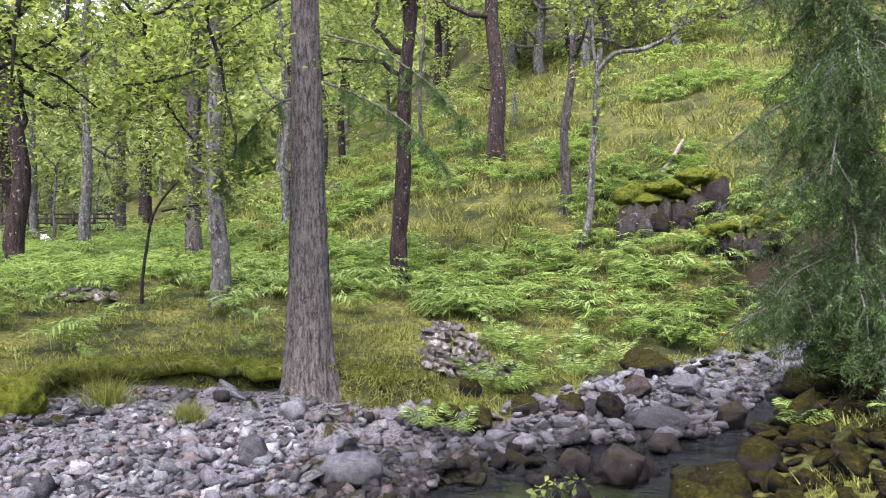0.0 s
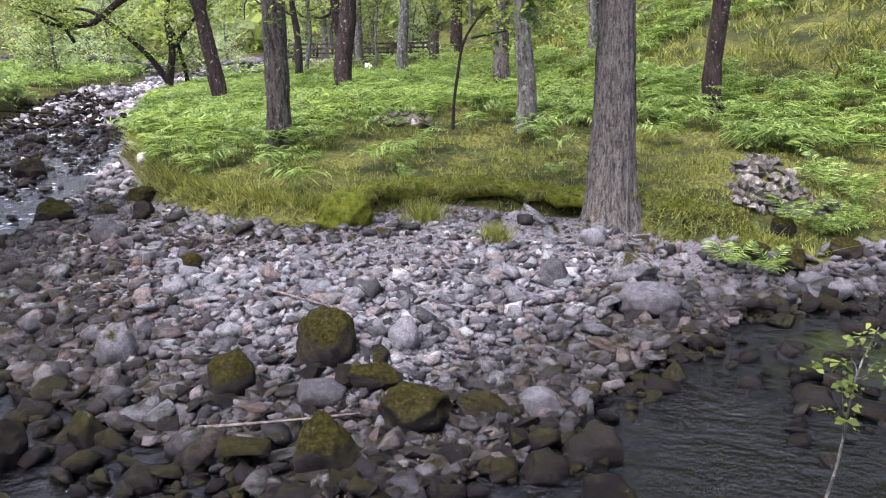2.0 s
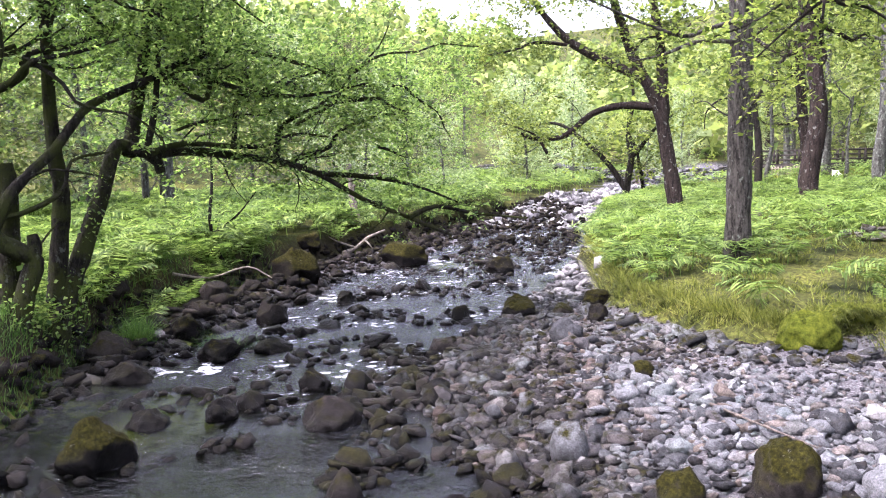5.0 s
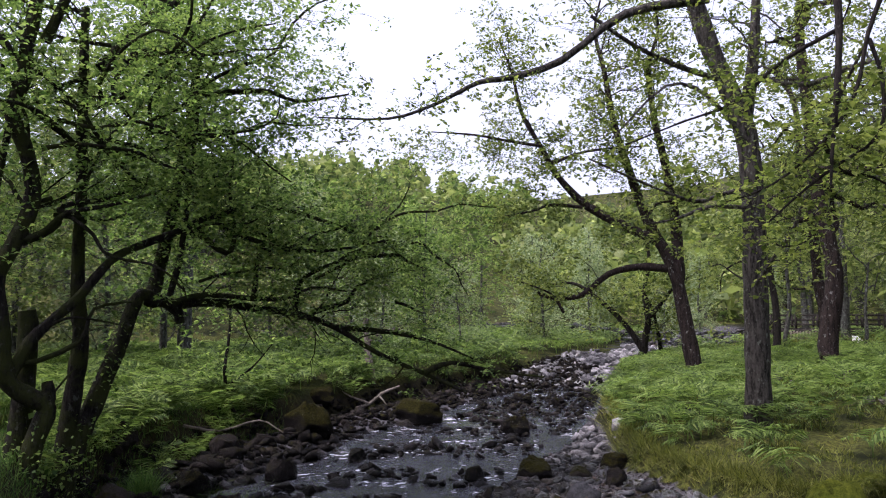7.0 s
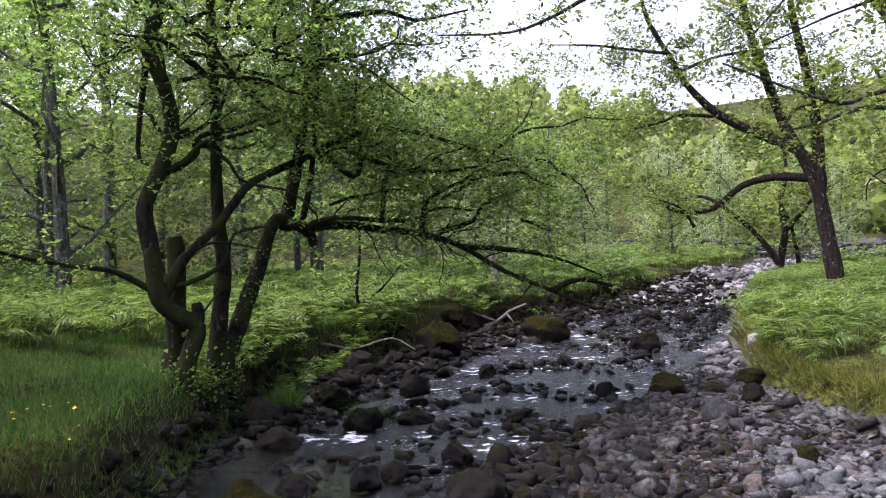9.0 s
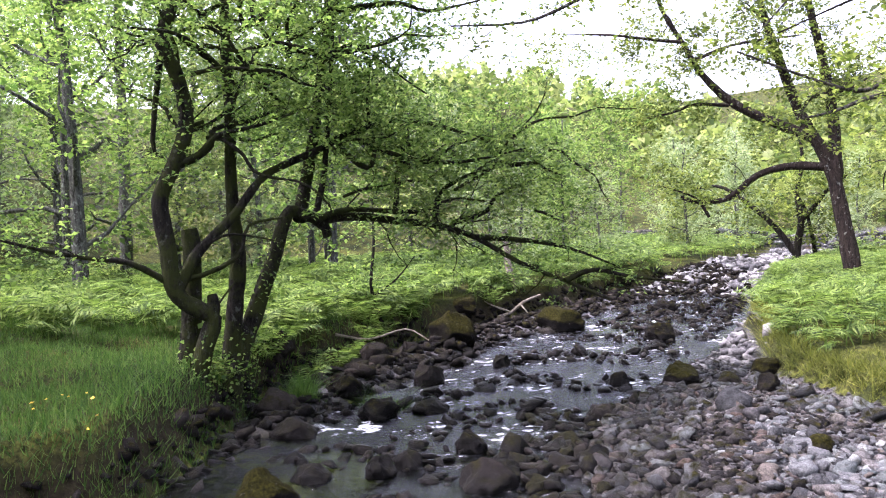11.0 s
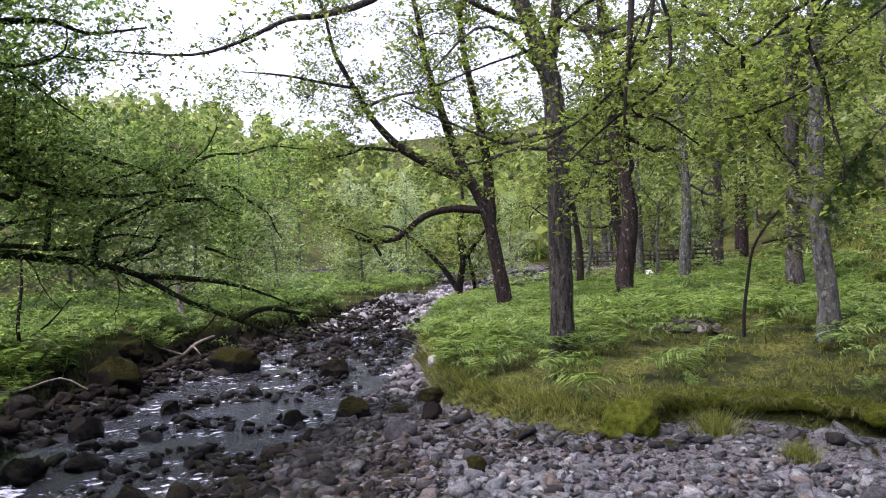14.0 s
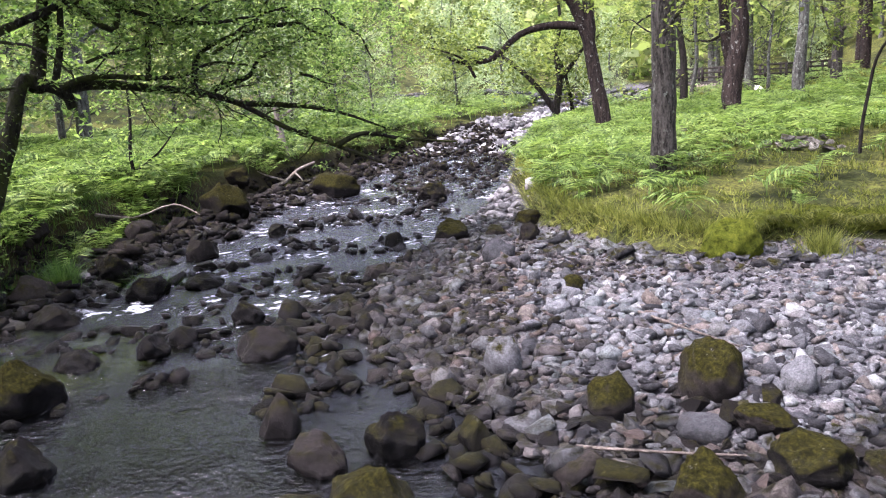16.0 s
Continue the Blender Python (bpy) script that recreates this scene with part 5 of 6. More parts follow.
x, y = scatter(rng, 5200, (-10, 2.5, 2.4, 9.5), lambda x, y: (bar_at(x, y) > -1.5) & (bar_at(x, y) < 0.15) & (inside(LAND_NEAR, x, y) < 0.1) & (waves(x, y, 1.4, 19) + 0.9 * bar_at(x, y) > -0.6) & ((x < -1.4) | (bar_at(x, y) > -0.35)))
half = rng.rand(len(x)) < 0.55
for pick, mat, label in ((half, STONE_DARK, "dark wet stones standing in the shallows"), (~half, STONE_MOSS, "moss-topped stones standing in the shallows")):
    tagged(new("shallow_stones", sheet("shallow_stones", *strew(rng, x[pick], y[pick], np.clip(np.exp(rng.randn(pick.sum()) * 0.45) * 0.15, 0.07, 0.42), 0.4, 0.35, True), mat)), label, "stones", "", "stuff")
x, y = scatter(rng, 3600, (-0.5, 6.5, 8.8, 15), lambda x, y: (inside(BAR_WIDE, x, y) > -0.3) & (inside(LAND_RIGHT, x, y) < 0.1) & (inside(LAND_NEAR, x, y) < 0.1))
tagged(new("stream_cobbles", sheet("stream_cobbles", *strew(rng, x, y, np.clip(np.exp(rng.randn(len(x)) * 0.45) * 0.13, 0.06, 0.35)), STONE)), "grey washed cobbles along the side stream", "stones", "", "stuff")
x, y = scatter(rng, 12000, (0, 9, 3, 18), lambda x, y: (inside(LAND_NEAR, x, y) > -0.35) & (inside(LAND_NEAR, x, y) < 2.4))
tagged(new("bank_stones", sheet("bank_stones", *strew(rng, x, y, np.clip(np.exp(rng.randn(len(x)) * 0.5) * 0.13, 0.06, 0.5), 0.3), STONE_MOSS)), "mossy broken rock of the near bank", "stones", "", "stuff")



# ---- ferns and grass ----
def frond(rng, length, pairs=15, bracken=True):
    """One feathery frond that arches out along x; bracken has a bare stalk and a broad triangular blade."""
    k = np.linspace(0.0, 1, pairs + 1)
    if bracken:
        line = np.stack([length * (0.04 * k + 0.66 * np.clip(k - 0.28, 0, 1) ** 1.15), np.zeros(pairs + 1), length * (0.4 * np.sin(np.clip(k * 2.6, 0, 1.75)) - 0.2 * np.clip(k - 0.5, 0, 1) ** 2)], 1)
    else:
        line = np.stack([length * 0.85 * np.sin(k * 1.35) / 0.976, np.zeros(pairs + 1), length * (0.75 * k - 0.62 * k ** 2.2)], 1)
    vs, fs = [], []
    first = int(pairs * 0.36) if bracken else 2
    for i in range(first, pairs):
        u = (i - first) / (pairs - first)
        reach = length * (0.30 * (1 - u) ** 0.9 if bracken else 0.24 * math.sin(math.pi * min(1, 0.15 + 0.85 * u)) ** 0.8) + 0.02 * length
        half = length * 0.85 / pairs * (0.33 if bracken else 0.36)
        for side in (-1, 1):
            p = line[i]
            tip = p + np.array((reach * (0.22 if bracken else 0.35), side * reach, -reach * 0.16 + rng.randn() * 0.03 * length))
            mid = p * 0.68 + tip * 0.32 + (0, 0, reach * 0.05)
            n = len(vs)
            vs += [p, mid + (half, 0, 0), tip, mid - (half, 0, 0)]
            fs.append((n, n + 1, n + 2, n + 3))
    for i in range(0, pairs, 2):
        n, w, e = len(vs), length * 0.007, min(i + 2, pairs)
        vs += [line[i] + (0, w, 0), line[i] - (0, w, 0), line[e] - (0, w, 0), line[e] + (0, w, 0)]
        fs.append((n, n + 1, n + 2, n + 3))
    return np.array(vs), np.array(fs)


FRONDS = [frond(np.random.RandomState(500 + k), 1.0, 15, False) for k in range(8)]
FRONDS_LIGHT = [frond(np.random.RandomState(520 + k), 1.0, 16) for k in range(8)]
FRONDS_FAR = [frond(np.random.RandomState(540 + k), 1.0, 9) for k in range(6)]


def ferns(rng, xs, ys, size, per=5, rise=0.0, flat=0.35, shapes=None):
    shapes = shapes or FRONDS_LIGHT
    pieces = []
    z = ground(xs, ys)
    for x, y, zz in zip(xs, ys, z):
        a0 = rng.uniform(0, 6.28)
        for k in range(per):
            v, f = shapes[rng.randint(0, len(shapes))]
            s = size * rng.uniform(0.55, 1.25)
            a = a0 + k * 6.283 / per + rng.randn() * 0.3
            m = np.array(Euler((rng.randn() * 0.18, rng.uniform(-0.25, flat - 0.1), a)).to_matrix())
            pieces.append(((v * s) @ m.T + (x, y, zz + rise * rng.uniform(0.4, 1.0)), f))
    return joined(pieces)


rng = np.random.RandomState(8)
right_at = lambda x, y: inside(LAND_RIGHT, x, y)
left_at = lambda x, y: inside(LAND_LEFT, x, y)


def ferny(x, y):
    """Where bracken grows on the wooded side."""
    d = right_at(x, y)
    corner = (x < -6.6) & (d > 0.05) & (d < 14)
    strip = (y > 14.5) & (y < 21) & (x > -5)
    slope = (waves(x, y, 7, 21) > 0.15) & (y > 16)
    clear = (np.abs(x + 4.5) < 4) & (np.abs(y - 13.5) < 3) & (waves(x, y, 1.5, 23) < 0.3)
    strip = strip | ((x < -3) & (waves(x, y, 2.0, 24) > 0.25))
    return (d > 0.05) & (corner | strip | slope) & ~clear


x, y = scatter(rng, 5600, (-26, 12, 10, 34), ferny)
tagged(new("bracken", sheet("bracken", *ferns(rng, x, y, 0.95, 3, 0.0), FERN)), "bright green bracken covering the wooded bank", "ferns", "", "stuff")
x, y = scatter(rng, 1000, (-40, 16, 30, 60), lambda x, y: (right_at(x, y) > 0.5) & (waves(x, y, 9, 22) > -0.2))
tagged(new("far_bracken", sheet("far_bracken", *ferns(rng, x, y, 1.25, 3, 0.15, 0.35, FRONDS_FAR), FERN)), "bracken high on the slope", "ferns", "", "stuff")
x, y = scatter(rng, 3200, (-34, -12, -4, 24), lambda x, y: (left_at(x, y) > 0.2) & ((x < -15) | (y > 4.5)) & (x + 0.2 * y < -12))
tagged(new("bank_bracken", sheet("bank_bracken", *ferns(rng, x, y, 1.15, 3, 0.15, 0.35, FRONDS_LIGHT), FERN)), "dense bracken on the bank behind the alder", "ferns", "", "stuff")

x, y = scatter(rng, 2600, (-60, -20, 20, 62), lambda x, y: (left_at(x, y) > 0.2) & (left_at(x, y) < 12))
tagged(new("bend_bracken", sheet("bend_bracken", *ferns(rng, x, y, 1.3, 3, 0.2, 0.35, FRONDS_FAR), FERN)), "bracken beyond the cobbles of the river bend", "ferns", "", "stuff")


def lone_fern(x, y, size, seed, label="bright green lady fern with arching fronds"):
    r = np.random.RandomState(seed)
    f = tagged(new("fern"), label, "fern", "ferns by the water")
    f.location = (x, y, z_at(x, y))
    for k in range(9):
        v, fc = FRONDS[r.randint(0, len(FRONDS))]
        m = np.array(Euler((r.randn() * 0.15, r.uniform(-0.75, -0.1), k * 0.7 + r.randn() * 0.2)).to_matrix())
        part("frond", sheet("frond", (v * size * r.uniform(0.7, 1.15)) @ m.T, fc, FERN), f)


for k, (x, y, s) in enumerate([(1.35, 12.6, 0.75), (-0.2, 10.0, 0.5), (0.25, 10.1, 0.45), (2.3, 13.6, 0.6), (3.4, 14.6, 0.6), (4.4, 15.6, 0.6), (-15.2, 5.3, 0.7), (-14.4, 4.8, 0.7), (-16.2, 6.6, 0.7),
                               (2.9, 4.9, 0.4), (3.6, 7.6, 0.5), (3.1, 6.4, 0.45), (4.6, 9.4, 0.5), (2.4, 5.6, 0.35), (4.2, 8.2, 0.5), (0.9, 13.4, 0.5), (-21.0, 13.8, 0.8), (-20.2, 12.6, 0.8), (-5.0, 11.6, 0.28), (-2.9, 12.6, 0.3)]):
    lone_fern(x, y, s, 600 + k)
rng = np.random.RandomState(67)
line = spline(LEFT_BANK[3:10], 12)
for k in range(34):
    x, y = line[rng.randint(8, len(line) - 2)] + (-rng.uniform(0.15, 1.1), rng.uniform(-0.3, 0.3))
    lone_fern(float(x), float(y), rng.uniform(0.55, 0.95), 680 + k)
rng = np.random.RandomState(66)
for k in range(22):
    x, y = rng.uniform(0.3, 5.8), 0
    y = float(np.interp(x, [0.3, 1.2, 2.2, 3.3, 5.2, 6.9], [10.5, 11.0, 11.9, 13.3, 14.9, 16.7])) + rng.uniform(0.5, 2.4)
    lone_fern(x, y, rng.uniform(0.4, 0.68), 640 + k)


def grass(rng, x, y, length, lean=0.45, width=0.012):
    n = len(x)
    z = ground(x, y) - 0.01
    a, b, h = rng.uniform(0, 6.28, n), rng.uniform(0, 6.28, n), length * np.clip(1 + 0.4 * rng.randn(n), 0.3, 2)
    foot = np.stack([x, y, z], 1)
    w = np.stack([np.cos(a), np.sin(a), np.zeros(n)], 1) * (width * (0.6 + 0.8 * rng.rand(n)))[:, None]
    out = np.stack([np.cos(b), np.sin(b), np.zeros(n)], 1) * (h * np.abs(rng.randn(n)) * lean)[:, None]
    mid = foot + out * 0.35 + np.array([0, 0, 0.62]) * h[:, None]
    top = foot + out + np.array([0, 0, 0.95]) * h[:, None]
    v = np.stack([foot - w * 1.3, foot + w * 1.3, mid * 0.25 + top * 0.75], 1)
    return v.reshape(-1, 3), np.arange(3 * n).reshape(-1, 3)


x, y = scatter(rng, 460000, (-24, 9, 8.5, 24), lambda x, y: (right_at(x, y) > 0.0) & (waves(x, y, 1.6, 31) + 0.8 * waves(x, y, 0.45, 32) > 0.1) & (np.random.RandomState(1).rand(len(x)) < 14.0 / np.hypot(x, y)))
tagged(new("grass", sheet("grass", *grass(rng, x, y, 0.085, 1.0, 0.006), GRASS)), "short yellow-green grass and moss under the trees", "grass", "", "stuff")
x, y = scatter(rng, 330000, (-17, 2, 9, 19), lambda x, y: (right_at(x, y) > -0.06) & (right_at(x, y) < 0.3) & ((x < -5) | (waves(x, y, 1.2, 33) > 0.3)))
tagged(new("edge_grass", sheet("edge_grass", *grass(rng, x, y, 0.2 * np.clip(0.75 + 0.6 * waves(x, y, 0.4, 38), 0.2, 1.8), 1.1, 0.007), GRASS)), "long grass hanging over the edge of the bank", "grass", "", "stuff")
x, y = scatter(rng, 200000, (-24, -7.5, -5, 10), lambda x, y: (left_at(x, y) > -0.03) & (np.random.RandomState(2).rand(len(x)) < 9.0 / np.hypot(x, y)))
tagged(new("meadow_grass", sheet("meadow_grass", *grass(rng, x, y, 0.16, 0.8, 0.005), GRASS_LUSH)), "lush green grass on the river bank", "grass", "", "stuff")
x, y = scatter(rng, 150000, (-1.5, 8, -5, 16), lambda x, y: (inside(LAND_NEAR, x, y) > 0.1) & (waves(x, y, 0.9, 34) > 0.35))
tagged(new("near_grass", sheet("near_grass", *grass(rng, x, y, 0.08, 0.9, 0.006), GRASS)), "short grass and moss on the rocky near bank", "grass", "", "stuff")

x, y = scatter(rng, 90000, (-26, 16, 20, 50), lambda x, y: (right_at(x, y) > 0.3) & (waves(x, y, 2.4, 36) + 0.6 * waves(x, y, 0.9, 37) > 0.0))
tagged(new("slope_grass", sheet("slope_grass", *grass(rng, x, y, 0.28, 0.9, 0.022), GRASS)), "rough tussocky grass on the wooded slope", "grass", "", "stuff")
# turf that hangs over the undercut bank
edge = spline(RIGHT_BANK[4:17], 10)
keep_edge = np.concatenate([[0], np.cumsum(np.hypot(*np.diff(edge, axis=0).T))])
n = 50000
u = rng.uniform(0, keep_edge[-1], n)
ex, ey = np.interp(u, keep_edge, edge[:, 0]), np.interp(u, keep_edge, edge[:, 1])
dx, dy = np.gradient(edge[:, 0]), np.gradient(edge[:, 1])
nx, ny = np.interp(u, keep_edge, dy / np.hypot(dx, dy)), np.interp(u, keep_edge, -dx / np.hypot(dx, dy))
tuft = 0.5 + 0.5 * waves(u, u * 0, 0.8, 12) + 0.35 * waves(u, u * 0, 0.3, 15)
keep = rng.rand(n) < np.clip(tuft, 0.05, 1)
ex, ey, nx, ny, tuft = ex[keep], ey[keep], nx[keep], ny[keep], np.clip(tuft[keep], 0, 1.2)
n = len(ex)
back = rng.uniform(-0.05, 0.45, n)
px, py = ex - nx * back, ey - ny * back
shelf = (px > -5.2) & (px < -1.4)
px, py = px + 0.1 * nx * shelf, py + 0.1 * ny * shelf
foot = np.stack([px, py, np.where(shelf, np.maximum(ground(px, py), ground(ex - nx * 0.5, ey - ny * 0.5)) + 0.04, ground(px, py) + 0.02)], 1)
along = np.stack([-ny, nx, np.zeros(n)], 1)
w = along * 0.008
fall = rng.uniform(0.05, 0.2, n) * (0.4 + 0.7 * tuft)
tip = foot + np.stack([nx, ny, np.zeros(n)], 1) * (fall * rng.uniform(0.1, 1.0, n))[:, None] + np.array([0, 0, 1.0]) * (fall * rng.uniform(-0.9, 0.6, n) * np.where(back < 0.15, 1, -0.7))[:, None] + along * (rng.randn(n) * 0.09)[:, None]
tagged(new("turf_edge", sheet("turf_edge", np.stack([foot - w, foot + w, tip], 1).reshape(-1, 3), np.arange(3 * n).reshape(-1, 3), GRASS)), "turf and moss hanging over the undercut bank", "grass", "", "stuff")


# the mossy lip of the bank, undercut above the gravel
edge = spline([(-5.15, 10.2)] + RIGHT_BANK[10:14] + [(-2.2, 11.38), (-1.6, 11.25)], 16)
out = np.gradient(edge, axis=0)
out = np.stack([out[:, 1], -out[:, 0]], 1) / np.hypot(*out.T)[:, None]
run = np.concatenate([[0], np.cumsum(np.hypot(*np.diff(edge, axis=0).T))])
sway = 0.12 * waves(run, run * 0, 1.1, 71) + 0.07 * waves(run, run * 0, 0.37, 72)
inner = edge - out * 0.45
top = ground(inner[:, 0], inner[:, 1])
ends = smooth(0, 0.5, run) * smooth(run[-1], run[-1] - 0.5, run)
rings = []
for off, dz in ((-0.6, -0.06), (-0.4, 0.03), (-0.2, 0.055), (-0.02, 0.05), (0.08, 0.0), (0.12, -0.07), (0.08, -0.14), (-0.1, -0.15), (-0.3, -0.14)):
    o = off + (sway if off > -0.15 else 0) * ends
    rings.append(np.column_stack([edge + out * np.reshape(o, (-1, 1)), top + (dz + 0.035 * waves(run, run * 0 + off * 2, 0.7, 73) + 0.025 * waves(run + off * 3, run * 0 + off * 5, 0.23, 74)) * ends - 0.1 * (1 - ends)]))
grid = np.stack(rings, 1)
i, j = np.meshgrid(np.arange(len(edge) - 1), np.arange(len(rings) - 1), indexing="ij")
m = len(rings)
quads = np.stack([i * m + j, (i + 1) * m + j, (i + 1) * m + j + 1, i * m + j + 1], -1).reshape(-1, 4)
tagged(new("turf_lip", sheet("turf_lip", grid, quads, MOSS, True)), "thick moss and turf lip over the undercut earth bank", "bank", "", "structure")


def tussock(x, y, r, h, seed, label, material=None):
    """A clump of grass."""
    g = np.random.RandomState(seed)
    n = 900
    a, d = g.uniform(0, 6.28, n), r * np.abs(g.randn(n)) * 0.5
    v, f = grass(g, x + d * np.cos(a), y + d * np.sin(a), h, 0.8, 0.0035)
    o = np.array((x, y, z_at(x, y)))
    ob = tagged(new("grass_tussock", sheet("grass_tussock", v - o, f, material or GRASS_LUSH)), label, "grass tussock", "tussocks on the gravel")
    ob.location = o


tussock(-4.05, 10.0, 0.3, 0.3, 1, "green grass tussock growing in the gravel", GRASS)
tussock(-2.95, 9.6, 0.2, 0.2, 2, "thin grass tussock growing in the gravel", GRASS)
tussock(-11.8, 5.2, 0.25, 0.35, 3, "grass tussock on a dark boulder")
tussock(-12.6, 4.2, 0.3, 0.35, 4, "grass tussock among dark stones")



# ---- moss hummock, outcrops, stone piles ----
def hummock(x, y, w, h, seed):
    rng = np.random.RandomState(seed)
    me = rock(rng, w, h, 0.3, 4)
    me.name = "moss_hummock"
    me.materials.append(MOSS)
    ob = tagged(new("moss_hummock", me), "round yellow-green moss hummock on the bank edge", "moss")
    ob.location = (x, y, z_at(x, y) - 0.02)


hummock(-4.92, 9.45, 0.8, 0.5, 3)


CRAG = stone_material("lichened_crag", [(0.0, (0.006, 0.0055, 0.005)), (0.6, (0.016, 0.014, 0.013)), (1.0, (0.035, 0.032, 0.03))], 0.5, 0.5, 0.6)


def outcrop(x, y, w, h, seed, label):
    """Bare crag in the slope: broken blocks under a mossy lip."""
    rng = np.random.RandomState(seed)
    c = tagged(new("rock_outcrop"), label, "rock")
    z0 = z_at(x, y)
    c.location = (x, y, z0)
    for k in range(16):
        me = rock(rng, w * rng.uniform(0.16, 0.3), h * rng.uniform(0.3, 0.85), 1.15, 4)
        me.materials.append(CRAG)
        b = part("block", me, c)
        dx = (k / 15 - 0.5) * w * 0.9
        b.location = (dx, rng.uniform(-0.15, 0.45), z_at(x + dx, y) - z0 + rng.uniform(-0.1, 0.05))
    for k in range(9):
        me = rock(rng, w * rng.uniform(0.2, 0.4), h * rng.uniform(0.18, 0.32), 0.5, 4)
        me.materials.append(MOSS)
        lip = part("moss_cap", me, c, "thick moss cap")
        dx = (k / 8 - 0.5) * w * 0.95
        lip.location = (dx, 0.3 + 0.15 * rng.randn(), z_at(x + dx, y + 0.3) - z0 + h * rng.uniform(0.5, 0.78))


outcrop(5.5, 20.0, 2.4, 1.15, 1, "dark craggy outcrop with white lichen and moss on the slope")
outcrop(6.5, 17.8, 1.5, 0.7, 2, "low dark rock ledge among ferns")


def stone_pile(name, x, y, n, spread, size, seed, label, line=(1, 0)):
    rng = np.random.RandomState(seed)
    c = tagged(new(name), label, "stones")
    z0 = z_at(x, y)
    c.location = (x, y, z0)
    for k in range(n):
        u = rng.uniform(-1, 1) * spread
        dx, dy = line[0] * u + rng.randn() * 0.16, line[1] * u + rng.randn() * 0.16
        s = size * rng.uniform(0.6, 1.4)
        ob = new("stone", PALE_KINDS[rng.randint(0, 15)])
        ob.parent = c
        ob.location = (dx, dy, z_at(x + dx, y + dy) - z0 + 0.05 + 0.5 * size * (k % 3) * 0.5)
        ob.rotation_euler, ob.scale = (rng.randn() * 0.3, rng.randn() * 0.3, rng.uniform(0, 6.28)), (s, s, s)


PALE_KINDS = [me.copy() for me in KINDS[15:]]
for me in PALE_KINDS:
    me.materials[0] = STONE_OLD
stone_pile("stone_heap", -6.9, 16.0, 20, 0.55, 0.26, 1, "heap of old grey stones in the moss")
stone_pile("stone_heap", -10.3, 20.6, 24, 0.9, 0.36, 2, "mossy heap of grey stones at the foot of an oak", (0.8, -0.3))
stone_pile("stone_heap", -10.9, 18.6, 6, 0.7, 0.3, 4, "few grey stones showing in the moss")
# tumbled dry-stone revetment in the bank
wall = tagged(new("stone_revetment"), "tumbled dry-stone revetment of small pale stones in the bank", "wall", "", "structure")
rng = np.random.RandomState(31)
for row in range(7):
    for col in range(16):
        u = (col + 0.5 * (row % 2) + 0.2 * rng.randn()) / 16
        if row > 1 + 6.5 * math.sin(math.pi * min(1, 0.15 + u)) or rng.rand() < 0.08:
            continue
        px, py = -0.2 + 1.3 * u - 0.03 * row, 11.2 + 1.0 * u + 0.055 * row
        ob = new("stone", PALE_KINDS[rng.randint(0, 15)])
        ob.parent = wall
        w = rng.uniform(0.14, 0.24)
        ob.location, ob.rotation_euler, ob.scale = (px, py + 0.03 * rng.randn(), z_at(px, py - 0.055 * row) + 0.03 + 0.085 * row), (rng.randn() * 0.2, rng.randn() * 0.2, rng.uniform(0, 6.28)), (w, w, 0.27)

# ---- footbridge, wall and fence beyond the wood ----
def box(lo, hi):
    (a, b, c), (d, e, f) = lo, hi
    v = np.array([(a, b, c), (d, b, c), (d, e, c), (a, e, c), (a, b, f), (d, b, f), (d, e, f), (a, e, f)], float)
    return v, np.array([(0, 3, 2, 1), (4, 5, 6, 7), (0, 1, 5, 4), (1, 2, 6, 5), (2, 3, 7, 6), (3, 0, 4, 7)])


bridge = tagged(new("footbridge"), "dark wooden footbridge with post and rail sides", "bridge")
bridge.location, bridge.rotation_euler = (-25.9, 44.2, 1.85), (0, 0, 0.65)
LONG = 8.4
for side in (0.0, 1.3):
    part("beam", sheet("beam", *box((0, side - 0.1, -0.05), (LONG, side + 0.1, 0.25)), DARK_TIMBER), bridge)
    for h in (0.5, 0.76, 1.02):
        part("rail", sheet("rail", *box((0, side - 0.03, h - 0.05), (LONG, side + 0.03, h + 0.05)), DARK_TIMBER), bridge)
    for k in range(8):
        part("post", sheet("post", *box((k * 1.15 + 0.1, side - 0.065, 0.25), (k * 1.15 + 0.23, side + 0.065, 1.1)), DARK_TIMBER), bridge)
for k in range(39):
    part("plank", sheet("plank", *box((k * 0.215, -0.1, 0.252), (k * 0.215 + 0.2, 1.4, 0.295)), DARK_TIMBER), bridge)
for k in (0.5, 4.2, 7.9):
    part("pier", sheet("pier", *box((k - 0.25, -0.1, -2.0), (k + 0.25, 1.4, -0.052)), STONE_SOME), bridge)

pale = tagged(new("picket_fence"), "low pale picket fence in the sunlit meadow", "fence")
pale.location, pale.rotation_euler = (-24.6, 43.9, z_at(-24.6, 43.9)), (0, 0, 0.4)
for k in range(11):
    part("picket", sheet("picket", *box((k * 0.16, 0, 0.0), (k * 0.16 + 0.07, 0.03, 0.62)), DRIFTWOOD), pale)
for h in (0.18, 0.48):
    part("rail", sheet("rail", *box((-0.05, 0.032, h), (1.75, 0.07, h + 0.07)), DRIFTWOOD), pale)

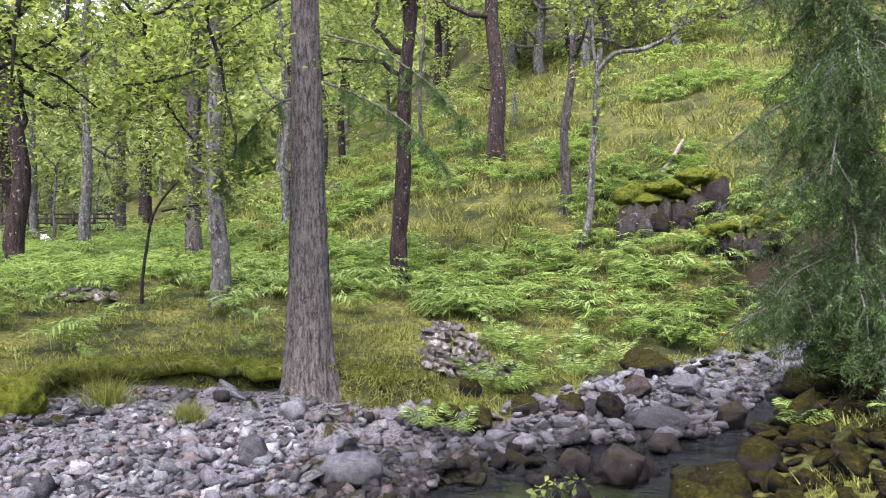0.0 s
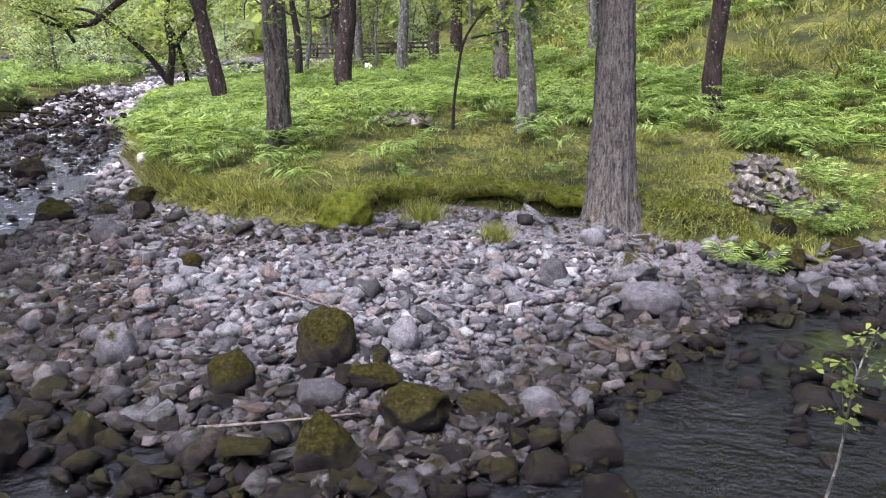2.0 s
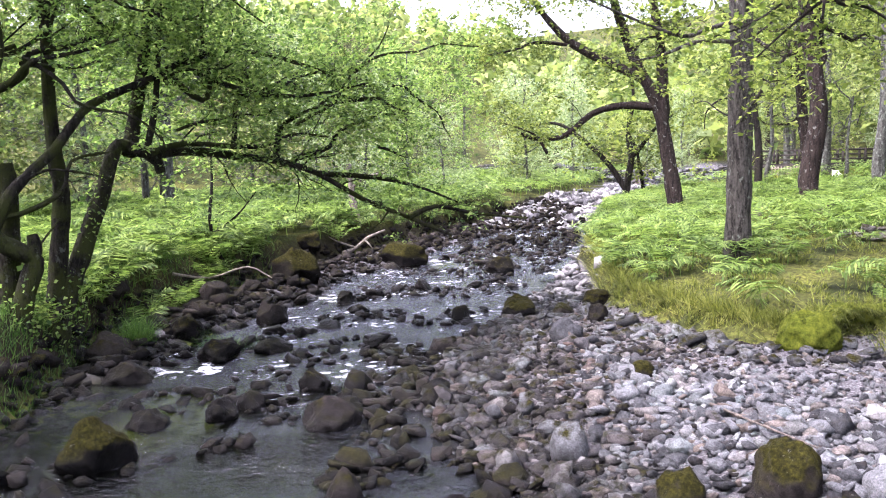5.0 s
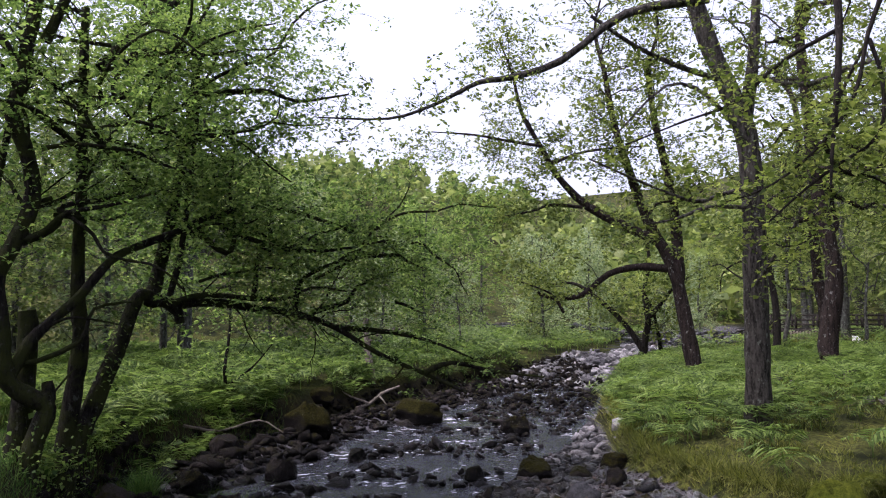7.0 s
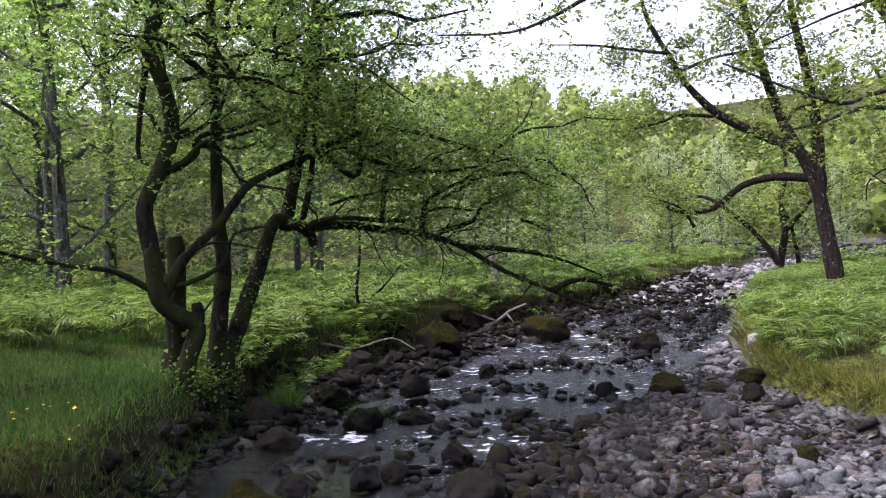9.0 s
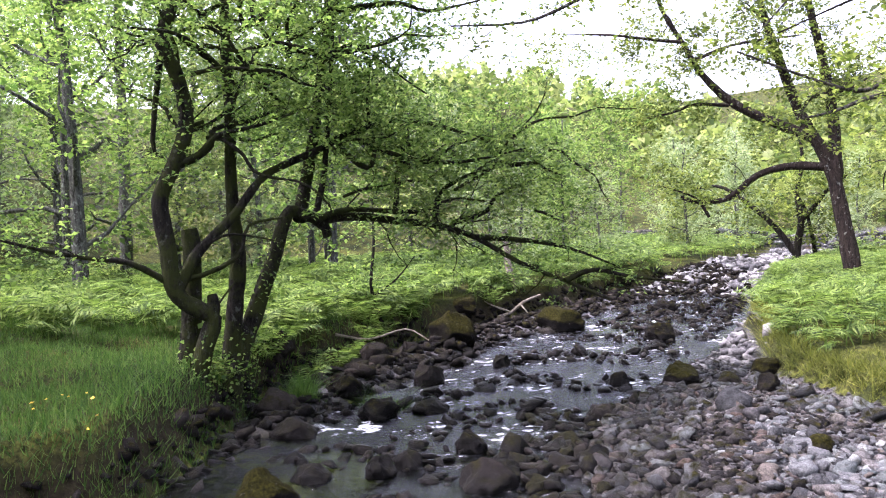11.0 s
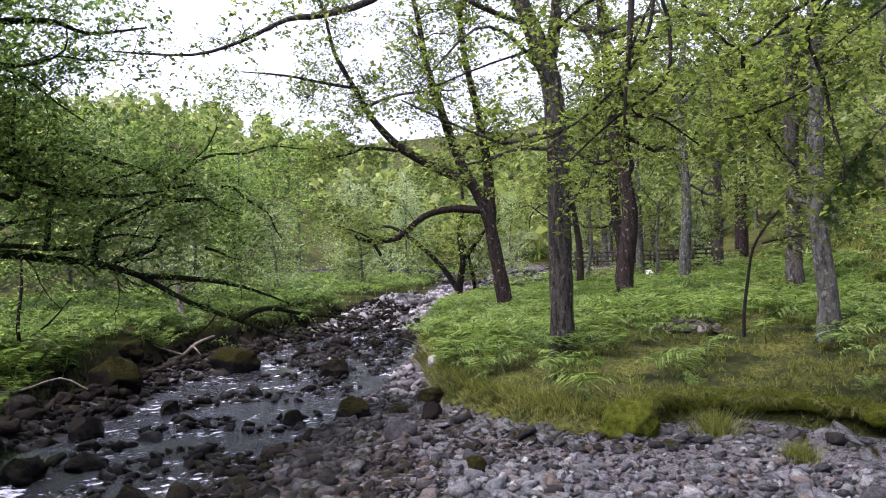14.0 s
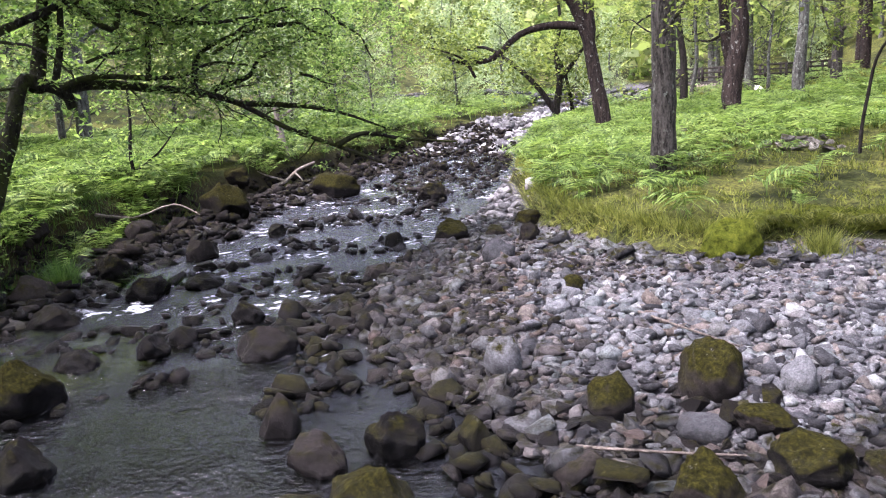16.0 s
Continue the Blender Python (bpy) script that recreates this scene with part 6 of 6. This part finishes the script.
field_wall = tagged(new("dry_stone_wall"), "long grey dry-stone wall at the edge of the wood", "wall", "", "structure")
rng = np.random.RandomState(41)
pieces = []
for k in range(900):
    u, row = rng.rand(), rng.randint(0, 5)
    px, py = -50 + 24 * u, 42 + 2.5 * u + rng.randn() * 0.08
    v, f = SHAPES[rng.randint(0, 30)]
    s = rng.uniform(0.3, 0.5)
    pieces.append((v * (s, s, s * 1.0) @ np.array(Euler((0.1 * rng.randn(), 0.1 * rng.randn(), rng.rand() * 6)).to_matrix()).T + (px, py, z_at(px, py) + 0.1 + row * 0.2), f))
part("stones", sheet("stones", *joined(pieces), STONE_SOME), field_wall)["kind"] = "stuff"

# ---- driftwood, sticks, saplings ----
def stick(name, pts, r0, r1, material, label, forks=()):
    base = np.array(pts[0], float)
    s = tagged(new(name), label, "branch")
    s.location = base
    part("stem", sheet("stem", *tube(np.array(pts) - base, r0, r1, 6, 3, np.random.RandomState(3)), material, True), s)
    for f in forks:
        part("fork", sheet("fork", *tube(np.array(f) - base, r1 * 1.2, r1 * 0.4, 5, 3), material, True), s)


def on(x, y, h):
    return (x, y, z_at(x, y) + h)


stick("driftwood", [on(-20.0, 12.6, 0.0), on(-19.8, 12.9, 0.35), on(-19.6, 13.2, 0.5), on(-19.5, 13.7, 0.6)], 0.07, 0.03, DRIFTWOOD, "forked grey driftwood lodged on the river stones",
      [[on(-19.65, 13.1, 0.48), on(-19.4, 13.1, 0.25), on(-19.3, 13.2, 0.0)], [on(-19.8, 12.9, 0.35), on(-20.0, 12.4, 0.2), on(-20.1, 12.2, 0.0)]])
stick("fallen_branch", [on(-16.2, 6.2, 0.15), on(-16.3, 7.0, 0.55), on(-16.2, 7.8, 0.5), on(-15.9, 8.2, 0.1)], 0.03, 0.015, DRIFTWOOD, "bare pale branch arching over the bank stones")
stick("fallen_log", [on(6.0, 23.2, 0.1), on(6.4, 23.6, 0.3), on(7.0, 24.4, 0.5)], 0.09, 0.05, DRIFTWOOD, "pale dead branch lying on the slope")
stick("stick", [on(-4.6, 6.9, 0.06), on(-4.0, 6.6, 0.08), on(-3.3, 6.4, 0.1)], 0.015, 0.008, TIMBER, "thin dry stick on the cobbles")
stick("stick", [on(-3.5, 4.4, 0.1), on(-3.0, 4.6, 0.15), on(-2.5, 4.9, 0.15)], 0.014, 0.008, TIMBER, "thin dry stick across wet cobbles")

dead = Tree("dead_tree", "pale broken dead trunk on the far bank", (-21.2, 13.9, z_at(-21.2, 13.9) - 0.1), DRIFTWOOD, 81)
b = dead.base
dead.limb("trunk", [b, b + (0.0, -0.1, 0.6), b + (-0.1, -0.1, 1.2), b + (-0.05, -0.2, 1.9)], 0.16, 0.08, 8)
dead.limb("limb", [b + (-0.05, -0.1, 1.2), b + (0.2, 0.3, 1.5), b + (0.3, 0.8, 1.6)], 0.06, 0.03, 6)

bank_sapling = Tree("alder_sapling", "thin dark sapling on the fern bank", (-17.4, 8.0, z_at(-17.4, 8.0) - 0.1), BARK_DARK, 82, "sapling")
b = bank_sapling.base
bank_sapling.limb("trunk", [b, b + (-0.1, -0.25, 0.6), b + (-0.1, -0.4, 1.3), b + (-0.1, -0.3, 2.2), b + (-0.1, -0.3, 3.2)], 0.055, 0.02, 6, 10, 0.9)
bank_sapling.limb("limb", [b + (-0.1, -0.35, 1.0), b + (0.2, 0.1, 1.4), b + (0.35, 0.5, 1.9)], 0.03, 0.012, 5, 4, 0.7)
bank_sapling.crown(900, 0.09, 0.16, LEAF_ALDER)

rowan = Tree("rowan_sapling", "slender rowan seedling with bright green leaflets", (0.36, 3.95, 0.4), BARK_GREY, 83, "sapling")
b = rowan.base
rowan.limb("stem", [b, b + (0.08, 0.05, 0.35), b + (0.12, 0.1, 0.75), b + (0.2, 0.15, 1.0)], 0.008, 0.004, 5, 3, 0.2, level=1)
rowan.crown(130, 0.04, 0.08, LEAF_OAK)

# ---- small things ----
panel = tagged(new("white_panel"), "small white sloping board leaning in the meadow", "board")
panel.location, panel.rotation_euler = (-19.16, 39.66, 1.36), (0, 0, 0.4)
k = Maker("white_paint")
k.set("Base Color", k.ramp(k.noise(6), (0.3, (0.6, 0.6, 0.58)), (0.7, (0.8, 0.8, 0.78))))
k.set("Roughness", 0.6)
part("board", sheet("board", np.array([(0, 0, 0), (0.7, 0, 0), (0.7, 0.04, 0), (0, 0.04, 0), (0.0, 0.25, 0.5), (0.25, 0.25, 0.5), (0.25, 0.29, 0.5), (0, 0.29, 0.5)]), [(0, 1, 5, 4), (3, 7, 6, 2), (4, 5, 6, 7), (1, 2, 6, 5), (0, 4, 7, 3), (0, 3, 2, 1)], k.m), panel)
part("prop", sheet("prop", *tube([(0.2, 0.3, -0.1), (-0.25, 0.35, 0.6)], 0.03, 0.03, 6, 1), TIMBER), panel)

k = Maker("yellow_petals")
k.set("Base Color", k.ramp(k.noise(60), (0.3, (0.6, 0.36, 0.01)), (0.7, (0.8, 0.55, 0.02))))
for n, (x, y) in enumerate([(-9.52, 0.59), (5.32, 15.40)]):
    g = np.random.RandomState(90 + n)
    fx, fy = x + g.randn(9) * 0.22, y + g.randn(9) * 0.22
    base = np.array((x, y, z_at(x, y)))
    c = np.stack([fx, fy, ground(fx, fy) + 0.22], 1) - base
    f = tagged(new("buttercup"), "small yellow buttercups in the grass", "flowers", "", "stuff")
    f.location = base
    part("petals", sheet("petals", *joined([blades(g, np.repeat(c, 3, 0), 0.035, 0.9, 0.3)]), k.m), f)
    part("stalks", sheet("stalks", *joined([tube([v - (0, 0, 0.22), v], 0.002, 0.0015, 3, 1) for v in c]), GRASS_LUSH), f)
